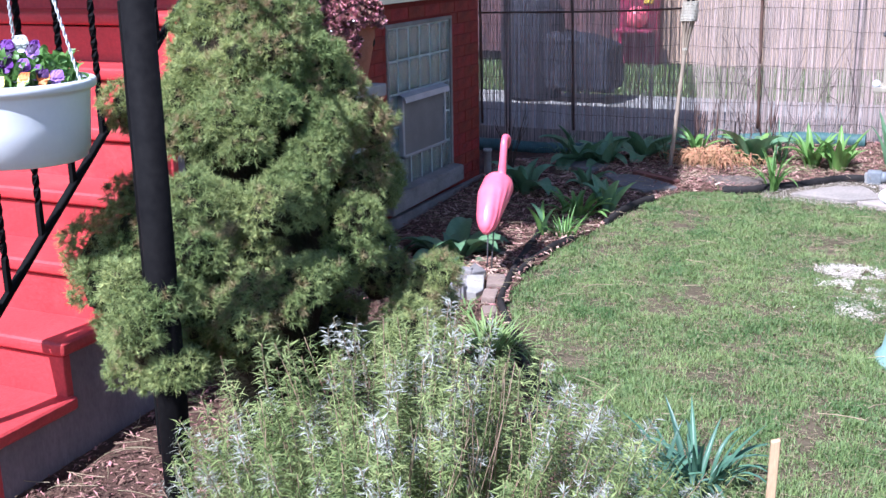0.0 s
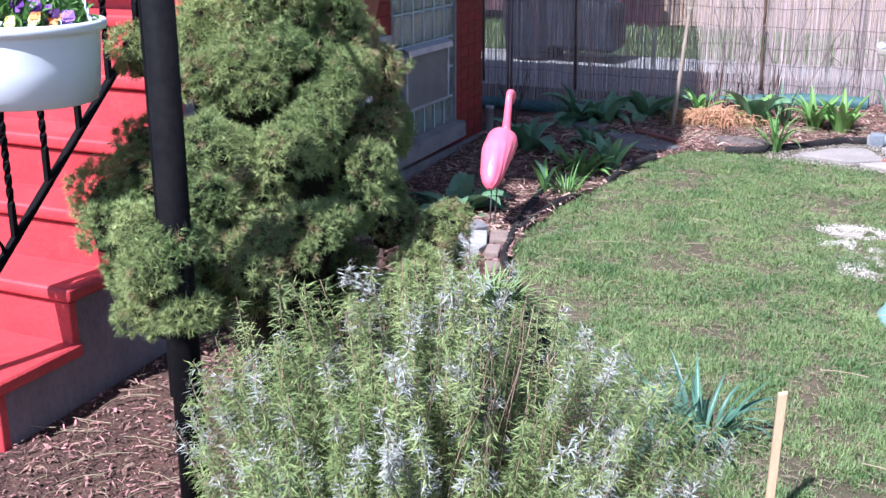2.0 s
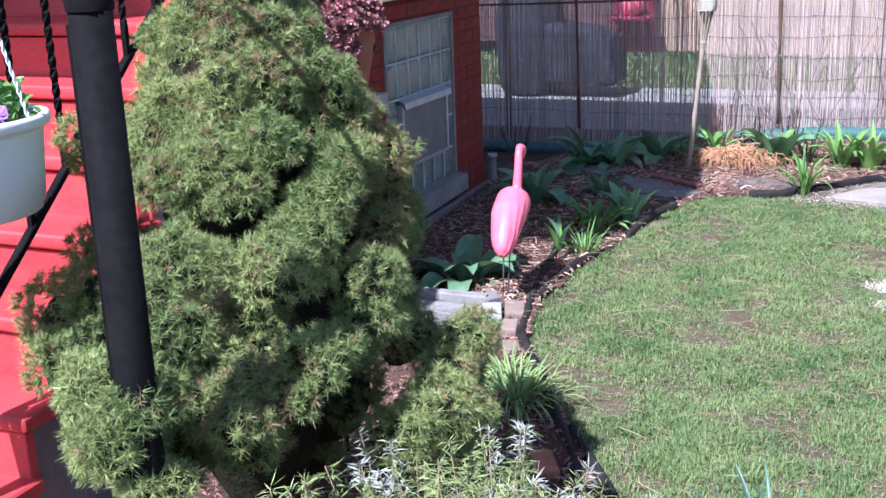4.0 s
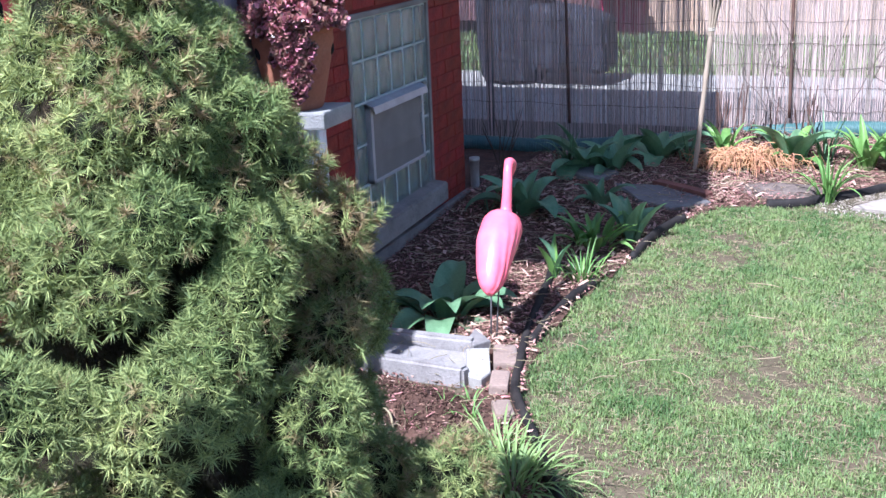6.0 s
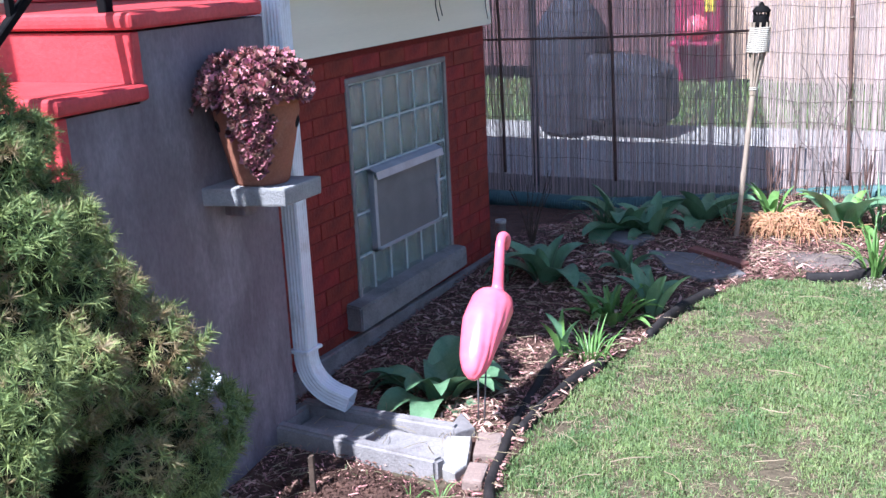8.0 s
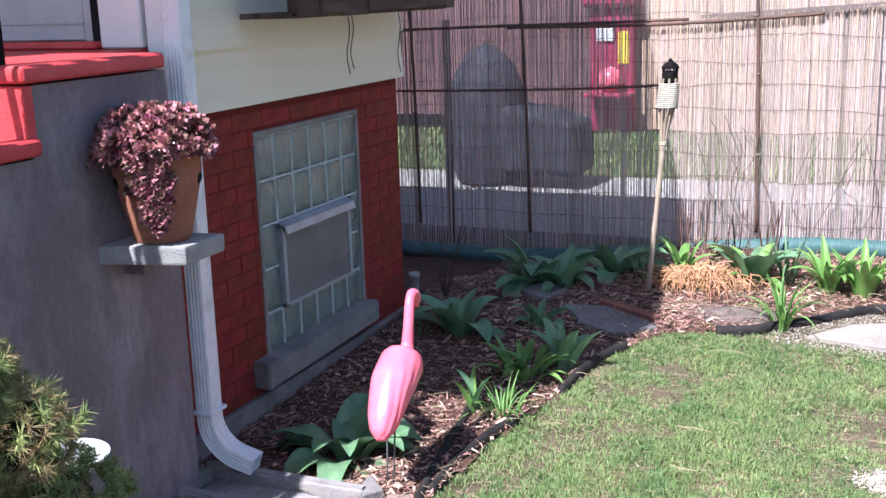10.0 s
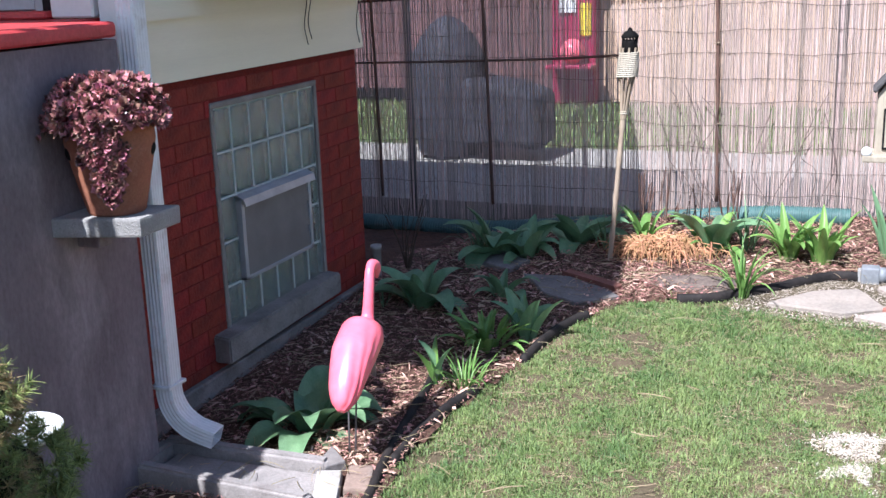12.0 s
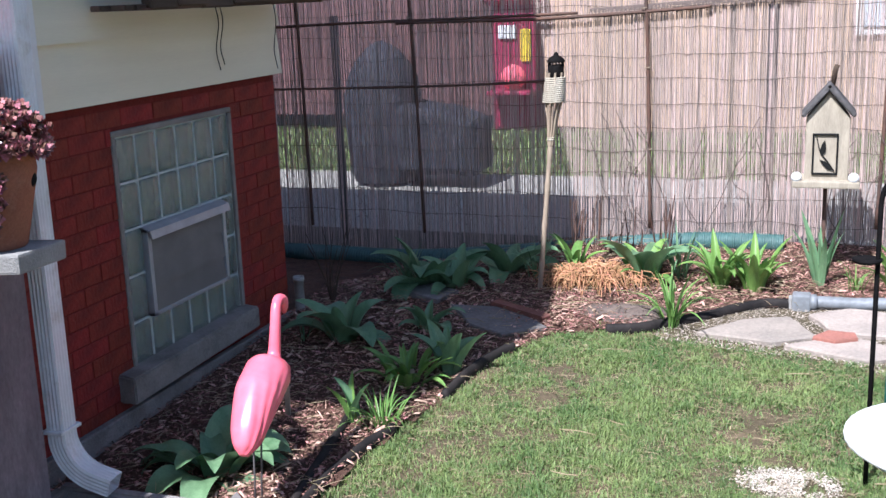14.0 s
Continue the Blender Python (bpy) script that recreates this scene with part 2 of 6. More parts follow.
# ---- ground, lawn, beds ----
LAWN_EDGE = [(-9.0, 2.7), (-4.5, 2.62), (-3.0, 2.5), (-2.6, 2.33), (-2.3, 2.02), (-2.05, 1.74), (-1.87, 1.58), (-1.7, 1.47), (-1.39, 1.28), (-1.17, 1.16),
             (-0.92, 1.02), (-0.66, 0.955), (-0.46, 0.935), (-0.2, 0.945), (0.11, 1.0), (0.48, 1.085), (0.71, 1.11), (0.93, 1.165), (1.21, 1.3), (1.32, 1.5)]      # y, x: the bed lies on the house side
BACK_EDGE = [(-3.0, 0.9), (0.6, 0.95), (1.17, 1.02), (1.3, 1.21), (1.535, 1.313), (1.684, 1.344), (1.944, 1.25), (2.18, 1.216), (2.41, 1.197), (2.56, 1.144), (2.66, 1.08), (3.2, 1.0), (6.0, 0.9)]   # x, y: the lawn ends here
PIPE_LINE = [(-3.0, 1.25), (1.33, 1.26), (1.54, 1.31), (1.775, 1.425), (1.914, 1.549), (2.154, 1.762), (2.33, 1.80), (3.0, 1.86), (6.0, 1.95)]    # x, y: the far bed lies beyond
lawn_x = lambda y: float(np.interp(y, [p[0] for p in LAWN_EDGE], [p[1] for p in LAWN_EDGE]))
back_y = lambda x: float(np.interp(x, [p[0] for p in BACK_EDGE], [p[1] for p in BACK_EDGE]))
pipe_y = lambda x: float(np.interp(x, [p[0] for p in PIPE_LINE], [p[1] for p in PIPE_LINE]))


def on_lawn(x, y):
    return x > lawn_x(min(y, 1.32)) and y < back_y(x)


def in_bed(x, y):
    return (y < 1.35 and x < lawn_x(y)) or (y > pipe_y(x) and y < 2.9)


def build_ground():
    xs = np.concatenate([np.linspace(-60, -4, 12), np.linspace(-3.5, 6, 96), np.linspace(7, 60, 12)])
    ys = np.concatenate([np.linspace(-60, -9, 10), np.linspace(-8, 9, 172), np.linspace(10, 400, 14)])
    verts = [(x, y, ground_z(x, y) + (0.010 * noise.noise((x * 1.6, y * 1.6, 0)) if -4 < x < 7 and -9 < y < 10 else 0)) for y in ys for x in xs]
    w = len(xs)
    faces = [(j * w + i, j * w + i + 1, (j + 1) * w + i + 1, (j + 1) * w + i) for j in range(len(ys) - 1) for i in range(w - 1)]
    tagged(raw("ground", verts, faces, M_lawn, smooth=True), "patchy spring lawn soil with dry thatch", "ground", kind="structure")
    # mulch, one sheet over the beds
    step, x0, y0 = 0.04, -1.4, -5.2
    nx, ny = 190, 205
    idx, V, F = {}, [], []
    def vid(i, j):
        if (i, j) not in idx:
            x, y = x0 + i * step, y0 + j * step
            idx[i, j] = len(V)
            V.append((x, y, ground_z(x, y) + 0.014 + 0.016 * noise.noise((x * 3.1, y * 3.1, 5)) + 0.008 * noise.noise((x * 11, y * 11, 2))))
        return idx[i, j]
    for j in range(ny):
        for i in range(nx):
            x, y = x0 + (i + 0.5) * step, y0 + (j + 0.5) * step
            if in_bed(x, y) and y > -4.35 - 0.25 * noise.noise((x * 1.5, 3, 0)) and x > -1.3:
                F.append((vid(i, j), vid(i + 1, j), vid(i + 1, j + 1), vid(i, j + 1)))
    tagged(raw("mulch_bed", V, F, M_mulch, smooth=True), "dark shredded bark mulch over garden bed soil", "garden bed", kind="structure")


def flakes(name, n, place, size, material, label, category, seed, flatness=0.25, length=2.6):
    """Loose chips lying about: each one a thin bent sliver."""
    rng = np.random.default_rng(seed)
    V, F = [], []
    made = 0
    while made < n:
        p = place(rng)
        if p is None:
            continue
        x, y, z = p
        l = size * rng.choice([0.5, 0.8, 1.0, 1.3, 2.2])
        w = min(l, size * 1.1) / rng.uniform(1.6, 5.5)
        a, tilt, th = rng.uniform(0, 6.283), rng.normal(0, flatness), w * 0.35
        m = Euler((tilt, rng.normal(0, flatness), a)).to_matrix()
        base = len(V)
        for px, py, pz in ((-l, -w * 0.7, 0), (l * 0.9, -w, 0), (l, w * 0.6, 0), (-l * 0.8, w, 0), (0, -w * 0.8, th), (0, w * 0.8, th)):
            jit = rng.normal(0, 0.13, 2)
            V.append(m @ Vector((px / 2 + jit[0] * l, py / 2 + jit[1] * w * 1.6, pz * rng.uniform(0.2, 1.5))) + Vector((x, y, z)))
        F += [(base, base + 1, base + 4), (base + 1, base + 2, base + 5), (base + 1, base + 5, base + 4), (base + 2, base + 3, base + 5), (base + 3, base, base + 4), (base + 3, base + 4, base + 5)]
        made += 1
    return tagged(raw(name, [tuple(v) for v in V], F, material), label, category, kind="stuff")


def build_grass():
    rng = np.random.default_rng(3)
    n = 760000
    x = rng.uniform(0.9, 3.6, n)
    y = np.where(rng.random(n) < 0.25, rng.uniform(-5.4, -2.4, n), rng.uniform(-2.6, 1.6, n))
    lx = np.interp(np.minimum(y, 1.32), [p[0] for p in LAWN_EDGE], [p[1] for p in LAWN_EDGE])
    by = np.interp(x, [p[0] for p in BACK_EDGE], [p[1] for p in BACK_EDGE])
    patch = np.array([0.45 * noise.noise((a * 2.0, b * 2.0, 9)) + 0.6 * noise.noise((a * 6.5, b * 6.5, 4)) + 0.35 * noise.noise((a * 17.0, b * 17.0, 6)) for a, b in zip(x, y)])
    bare = (((x - 2.36) / 0.17) ** 2 + ((y - 0.05) / 0.11) ** 2 < 1) & (rng.random(n) < 0.85)
    tuft = np.array([noise.noise((a * 38.0, b * 38.0, 2)) for a, b in zip(x, y)])
    patch = patch + 0.35 * tuft
    keep = (x > lx + rng.normal(0.0, 0.045, n)) & (y < by + rng.normal(0, 0.05, n)) & (rng.random(n) < np.clip(0.90 + 1.5 * patch - 0.2 * np.clip(-0.6 - y, 0, 1) - 0.25 * np.clip(-1.5 - y, 0, 1.2), 0.07, 1.0)) & ~bare
    x, y, patch = x[keep], y[keep], patch[keep]
    n = len(x)
    h = rng.uniform(0.009, 0.029, n) * (1 + 0.9 * np.clip(patch, -0.5, 1))
    a = rng.uniform(0, 2 * np.pi, n)
    lean = rng.uniform(0.2, 1.3, n)
    z = np.array([ground_z(a, b) for a, b in zip(x, y)]) - 0.002
    w = rng.uniform(0.0009, 0.0019, n)
    dx, dy = np.cos(a), np.sin(a)
    V = np.zeros((n, 5, 3))
    for k, (s, hh, l) in enumerate(((1, 0, 0), (-1, 0, 0), (0.75, 0.6, 0.35), (-0.75, 0.6, 0.35), (0, 1.0, 1.0))):
        V[:, k, 0] = x - dy * w * s + dx * lean * h * l
        V[:, k, 1] = y + dx * w * s + dy * lean * h * l
        V[:, k, 2] = z + h * hh * (1 - 0.25 * lean * l)
    dry = rng.random(n) < np.clip(0.07 - 0.28 * patch, 0.03, 0.4)
    for name, sel, m, lab in (("grass", ~dry, M_grass, "short patchy green lawn grass"), ("dry_grass", dry, M_drygrass, "dry straw-coloured thatch in the lawn")):
        Vs = V[sel].reshape(-1, 3)
        b = (np.arange(sel.sum()) * 5)[:, None]
        Fs = np.concatenate([b + np.array([[0, 1, 3]]), b + np.array([[0, 3, 2]]), b + np.array([[2, 3, 4]])])
        tagged(raw(name, Vs, Fs, m), lab, "grass", kind="stuff")


build_ground()
build_grass()


def bed_spot(x0, x1, y0, y1):
    def f(r):
        x, y = r.uniform(x0, x1), r.uniform(y0, y1)
        if not in_bed(x, y) or (x < 0.2 and y < -0.6) or (x < 0.02 and y < 1.36) or (0.15 < x < 0.86 and -0.86 < y < -0.59) or (-1.4 < y < -0.88 and x > 0.3 and r.random() < 0.7):
            return None
        return x, y, ground_z(x, y) + 0.02 + 0.016 * noise.noise((x * 3.1, y * 3.1, 5)) + r.uniform(0, 0.012)
    return f


flakes("pale_bark_chips", 2600, bed_spot(0.05, 1.4, -1.4, 2.7), 0.024, M_palechip, "larger pale bark chips among the mulch", "mulch", 15)
flakes("pale_bark_chips", 1300, bed_spot(1.2, 3.4, 1.3, 2.8), 0.022, M_palechip, "larger pale bark chips along the fence", "mulch", 16)
flakes("bark_chips", 40000, bed_spot(0.0, 1.4, -1.6, 2.8), 0.012, M_chip, "reddish brown bark mulch chips", "mulch", 5)
flakes("bark_chips", 20000, bed_spot(1.2, 3.4, 1.3, 2.85), 0.012, M_chip, "reddish brown bark mulch chips along the fence", "mulch", 6)
flakes("bark_chips", 16000, bed_spot(0.1, 2.4, -4.2, -1.5), 0.015, M_chip, "reddish brown bark mulch chips under shrubs", "mulch", 7)

# ---- house ----
def build_house():
    # foundation wall, painted brick, with the window opening
    bm = bmesh.new()
    box(bm, (-0.25, -0.76, -0.3), (-0.0025, 0.0, 1.19))
    box(bm, (-0.25, 0.815, -0.3), (-0.0025, 1.245, 1.19))
    box(bm, (-0.25, 0.0, 1.035), (-0.0025, 0.815, 1.19))
    box(bm, (-0.25, 0.0, -0.3), (-0.0025, 0.815, 0.045))
    wall = tagged(part("wall_east", bm, M_mortar), "dark red painted brick basement wall", "wall", kind="structure")
    for lo, hi in (((-0.012, -0.014, 0.047), (0.0065, 0.010, 1.033)), ((-0.012, 0.805, 0.047), (0.0065, 0.829, 1.033)), ((-0.012, -0.014, 1.0335), (0.0065, 0.829, 1.056))):
        part("mortar_border", boxed(lo, hi, 0.003), M_sill, wall, "smeared grey mortar border of the window")
    # the far side and the inside, plain
    tagged(part("wall_north", boxed((-4.0, 1.0, -0.3), (-0.25, 1.245, 3.3)), M_brick), "plain red brick back wall", "wall", kind="structure")
    tagged(part("footing", boxed((0.0, -0.73, -0.3), (0.035, 1.26, 0.03), 0.006), M_sill), "rough grey concrete footing along brick wall", "footing", kind="structure")
    # front wall behind the stoop
    bm = bmesh.new()
    box(bm, (-4.0, -0.53, -0.3), (-1.13, -0.35, 3.3))
    box(bm, (-0.2, -0.53, 1.38), (-0.0, -0.35, 3.3))
    box(bm, (-1.13, -0.53, 3.0), (-0.2, -0.35, 3.3))
    box(bm, (-1.13, -0.53, -0.3), (-0.25, -0.35, 1.38))
    tagged(part("wall_south", bm, M_siding), "cream front wall behind the stoop", "wall", kind="structure")
    # lap siding
    for k in range(9):
        z0 = 1.165 + 0.215 * k
        bm = bmesh.new()
        vs = [bm.verts.new(v) for v in ((0.038, -0.40, z0), (0.038, 1.26, z0), (0.018, 1.26, z0 + 0.222), (0.018, -0.40, z0 + 0.222),
                                        (-0.2, -0.40, z0), (-0.2, 1.26, z0), (-0.2, 1.26, z0 + 0.222), (-0.2, -0.40, z0 + 0.222))]
        for f in ((0, 1, 2, 3), (4, 7, 6, 5), (0, 4, 5, 1), (2, 6, 7, 3), (1, 5, 6, 2), (0, 3, 7, 4)):
            bm.faces.new([vs[i] for i in f])
        part("siding_board", bm, M_siding, wall)
    part("corner_board", boxed((-0.02, -0.56, 1.15), (0.05, -0.402, 3.2), 0.004), M_white, wall, "white painted corner board")
    # unseen overhang of eave and porch, above the view, outlined to cast the shade
    bm = bmesh.new()
    ring = [(-4.2, -3.3), (-0.75, -3.3), (-0.55, -2.15), (0.30, -2.15), (0.60, -1.15), (0.47, -0.1), (0.44, 1.85), (-4.2, 1.85)]
    lo, hi = [bm.verts.new((x, y, 3.2)) for x, y in ring], [bm.verts.new((x, y, 3.32)) for x, y in ring]
    bm.faces.new(lo[::-1]), bm.faces.new(hi)
    for k in range(8):
        bm.faces.new((lo[k], lo[(k + 1) % 8], hi[(k + 1) % 8], hi[k]))
    tagged(part("roof_overhang", bm, M_white), "unseen eave and porch overhang, outlined to cast the garden shade", "roof", kind="structure")
    return wall


def build_window():
    win = thing("window_1", (0, 0, 0.14), "glass block basement window with a grey hopper vent", "window", kind="structure")
    W, z0, z1 = 0.815, 0.15, 1.035
    inv = Matrix.Translation((0, 0, -0.14))
    def put(name, bm, m, label="", parent=win, smooth=False):
        bmesh.ops.transform(bm, matrix=inv, verts=bm.verts)
        return part(name, bm, m, parent, label, smooth)
    glass = bpy.data.materials.new("moulded_glass")
    glass.use_nodes = True
    nt = glass.node_tree
    b = nt.nodes["Principled BSDF"]
    b.inputs["Base Color"].default_value = (0.60, 0.68, 0.62, 1)
    b.inputs["Roughness"].default_value = 0.1
    b.inputs["Transmission Weight"].default_value = 0.8
    b.inputs["IOR"].default_value = 1.5
    wv = nt.nodes.new("ShaderNodeTexNoise")
    wv.inputs["Scale"].default_value = 30
    bp = nt.nodes.new("ShaderNodeBump")
    bp.inputs["Strength"].default_value, bp.inputs["Distance"].default_value = 0.55, 0.02
    tc = nt.nodes.new("ShaderNodeTexCoord")
    nt.links.new(tc.outputs["Object"], wv.inputs["Vector"])
    nt.links.new(wv.outputs["Fac"], bp.inputs["Height"])
    nt.links.new(bp.outputs[0], b.inputs["Normal"])
    joint = mat("pale_window_mortar", (0.60, 0.63, 0.61), (0.50, 0.54, 0.51), 20, 0.85, 0.3, 120)
    # pale upright streaks in the backing colour stand in for glints
    put("backing", boxed((-0.14, 0.0, z0 - 0.02), (-0.09, W, z1)), mat("dim_interior_glints", (0.22, 0.22, 0.19), (0.62, 0.54, 0.44), 26, 0.9, 0, stretch=(1, 1, 0.25), lo=0.45, hi=0.62), "dim curtained room side, streaked pale for glints in the glass")
    cw, ch = W / 6, (z1 - z0) / 5
    bm = bmesh.new()
    for i in range(7):
        y = min(max(i * cw, 0.009), W - 0.009)
        wdt = 0.008 if i in (0, 6) else 0.0038
        box(bm, (-0.06, y - wdt, z0), (-0.006, y + wdt, z1))
    for j in range(6):
        z = z0 + j * ch
        hgt = 0.012 if j == 5 else 0.0038
        box(bm, (-0.058, 0.0, z - hgt), (-0.008, W, z + hgt * (0 if j == 5 else 1)))
    put("mortar_grid", bm, joint)
    for i in range(6):
        for j in range(5):
            if 1 <= i <= 4 and j in (1, 2):
                continue
            put("glass_block", boxed((-0.075, i * cw + 0.006, z0 + j * ch + 0.006), (-0.004, (i + 1) * cw - 0.006, z0 + (j + 1) * ch - 0.006), 0.012, 2), glass, smooth=True)
    # vent: frame, hood and tilted panels
    y0, y1, v0, v1 = cw - 0.006, 5 * cw + 0.02, z0 + ch, z0 + 3 * ch - 0.008
    bm = bmesh.new()
    for lo, hi in (((-0.03, y0, v0), (0.018, y0 + 0.022, v1)), ((-0.03, y1 - 0.022, v0), (0.018, y1, v1)), ((-0.03, y0, v1 - 0.02), (0.018, y1, v1)), ((-0.03, y0, v0), (0.018, y1, v0 + 0.016))):
        box(bm, lo, hi, 0.002)
    put("vent_frame", bm, M_alu, "dull aluminium vent frame")
    bm = bmesh.new()
    prof = [(0.0, v1 + 0.006), (0.034, v1 - 0.010), (0.042, v1 - 0.040), (0.038, v1 - 0.041), (0.029, v1 - 0.014), (0.0, v1 - 0.002)]
    a, c = [bm.verts.new((x, y0 - 0.005, z)) for x, z in prof], [bm.verts.new((x, y1 + 0.005, z)) for x, z in prof]
    for k in range(6):
        bm.faces.new((a[k], a[(k + 1) % 6], c[(k + 1) % 6], c[k]))
    bm.faces.new(a[::-1]), bm.faces.new(c)
    put("hood", bm, M_alu, "folded aluminium drip hood")
    for k in range(3):
        za, zb = v1 - 0.02 - k * 0.108, v1 - 0.02 - (k + 1) * 0.108
        bm = bmesh.new()
        vs = [bm.verts.new(v) for v in ((0.006, y0 + 0.022, za), (0.006, y1 - 0.022, za), (0.016, y1 - 0.022, zb), (0.016, y0 + 0.022, zb), (-0.01, y0 + 0.022, za), (-0.01, y1 - 0.022, za), (-0.002, y1 - 0.022, zb), (-0.002, y0 + 0.022, zb))]
        for f in ((0, 3, 2, 1), (4, 5, 6, 7), (0, 1, 5, 4), (3, 7, 6, 2), (1, 2, 6, 5), (0, 4, 7, 3)):
            bm.faces.new([vs[i] for i in f])
        put("vent_panel", bm, M_screen)
    bm = bmesh.new()
    vs = [bm.verts.new(v) for v in ((-0.08, -0.11, 0.180), (-0.08, 0.835, 0.186), (0.07, 0.835, 0.172), (0.07, -0.11, 0.162), (-0.08, -0.11, 0.06), (-0.08, 0.835, 0.08), (0.07, 0.835, 0.08), (0.07, -0.11, 0.06))]
    for f in ((0, 3, 2, 1), (4, 5, 6, 7), (0, 1, 5, 4), (3, 7, 6, 2), (1, 2, 6, 5), (0, 4, 7, 3)):
        bm.faces.new([vs[i] for i in f])
    bmesh.ops.bevel(bm, geom=list(bm.edges), offset=0.006, segments=2, affect="EDGES")
    put("window_sill", bm, M_sill, "chipped concrete window sill")


def build_downspout():
    ds = thing("downspout", (0.186, -0.665, -0.045), "white corrugated aluminium downspout with curved outlet", "downspout")
    def ring(c, ax, ay):                     # ribbed rectangular section
        pts = []
        w, d, ribs = 0.040, 0.030, 5
        for s in range(4):
            for i in range(ribs * 2):
                t = -1 + 2 * (i + 0.5) / (ribs * 2)
                off = 0.0022 if i % 2 else 0.0
                if s == 0: u, v = t * w, d - off
                elif s == 1: u, v = w - off, -t * d
                elif s == 2: u, v = -t * w, -d + off
                else: u, v = -w + off, t * d
                pts.append(Vector(c) + ax * u + ay * v)
        return pts
    X, Y, Z = Vector((1, 0, 0)), Vector((0, 1, 0)), Vector((0, 0, 1))
    def sweep(centres, bends):
        bm = bmesh.new()
        rows = []
        for c, ang in zip(centres, bends):
            out = Vector((math.cos(radians(8)), math.sin(radians(8)), 0))
            side = Vector((-out.y, out.x, 0))
            d = out * math.cos(ang) - Z * math.sin(ang)          # way of flow
            rows.append([bm.verts.new(p) for p in ring(c, side, out * math.sin(ang) + Z * math.cos(ang))])
        for a, b in zip(rows, rows[1:]):
            n = len(a)
            for k in range(n):
                bm.faces.new((a[k], a[(k + 1) % n], b[(k + 1) % n], b[k]))
        return bm
    out = Vector((math.cos(radians(8)), math.sin(radians(8)), 0))
    straight = sweep([(0, 0, 3.15), (0, 0, 0.22)], [math.pi / 2] * 2)
    part("pipe", straight, M_spout, ds)
    R, cs, bs = 0.15, [], []
    for k in range(13):
        a = math.pi / 2 - (math.pi / 2 - 0.32) * k / 12
        cs.append(Vector((0, 0, 0.23)) + out * (R * (1 - math.sin(a))) + Vector((0, 0, -R * math.cos(a))))
        bs.append(a)
    for k in range(1, 4):
        cs.append(cs[12] + (out * math.cos(0.32) - Z * math.sin(0.32)) * 0.02 * k)
        bs.append(0.32)
    bm = sweep(cs, bs)
    for f in bm.faces:
        f.smooth = False
    elbow = part("elbow", bm, M_spout, ds, "crimped white elbow with open end")
    sol = elbow.modifiers.new("thick", "SOLIDIFY")
    sol.thickness, sol.offset = 0.003, -1
    for z in (2.2, 0.245):
        part("seam_band", boxed((-0.038, -0.05, z), (0.038, 0.05, z + 0.012), 0.002), M_spout, ds)


def build_stoop():
    Z = [1.402 - 0.192 * k for k in range(8)]
    Yf = [-1.355] + [-1.65 - 0.21 * (k - 1) for k in range(1, 7)] + [-3.03]
    xl, xr = -1.35, 0.182
    st = thing("stoop_steps", (0, -0.55, -0.2), "red painted concrete steps with grey rendered side", "steps", kind="structure")
    base = Matrix.Translation((0, 0.55, 0.2))
    def put(name, bm, m, label="", smooth=False):
        bmesh.ops.transform(bm, matrix=base, verts=bm.verts)
        return part(name, bm, m, st, label, smooth)
    # solid body, a stepped profile
    prof = [(-0.745, -0.35), (-0.745, Z[0] - 0.055)]
    for k in range(8):
        prof += [(Yf[k] + 0.03, Z[k] - 0.055)]
        prof += [(Yf[k] + 0.03, (Z[k + 1] - 0.055) if k < 7 else -0.35)]
    bm = bmesh.new()
    a, b = [bm.verts.new((xr, y, z)) for y, z in prof], [bm.verts.new((xl, y, z)) for y, z in prof]
    bm.faces.new(a), bm.faces.new(b[::-1])
    for k in range(len(prof)):
        bm.faces.new((a[k], a[(k + 1) % len(prof)], b[(k + 1) % len(prof)], b[k]))
    bmesh.ops.triangulate(bm, faces=[f for f in bm.faces if len(f.verts) > 4])
    put("stoop_body", bm, M_stucco, "grey cement render with pale streaks")
    put("stoop_body", boxed((xl, -0.744, -0.3), (-0.02, -0.535, Z[0] - 0.06)), M_stucco)
    for k in range(8):
        back = (-0.535 if k == 0 else Yf[k - 1] + 0.05)
        bm = boxed((xl - 0.02, Yf[k], Z[k] - 0.048), (xr + 0.024, back if k else -0.762, Z[k]), 0.018, 3)
        put("tread", bm, M_red, smooth=False)
        # riser paint, a thin coat that laps round the side
        zb = Z[k + 1] if k < 7 else -0.22
        put("riser", boxed((xl + 0.01, Yf[k] + 0.018, zb - 0.004), (xr + 0.004, Yf[k] + 0.05, Z[k] - 0.054), 0.003), M_red)
    put("tread", boxed((xl - 0.02, -0.761, Z[0] - 0.055), (-0.03, -0.535, Z[0] - 0.001)), M_red)


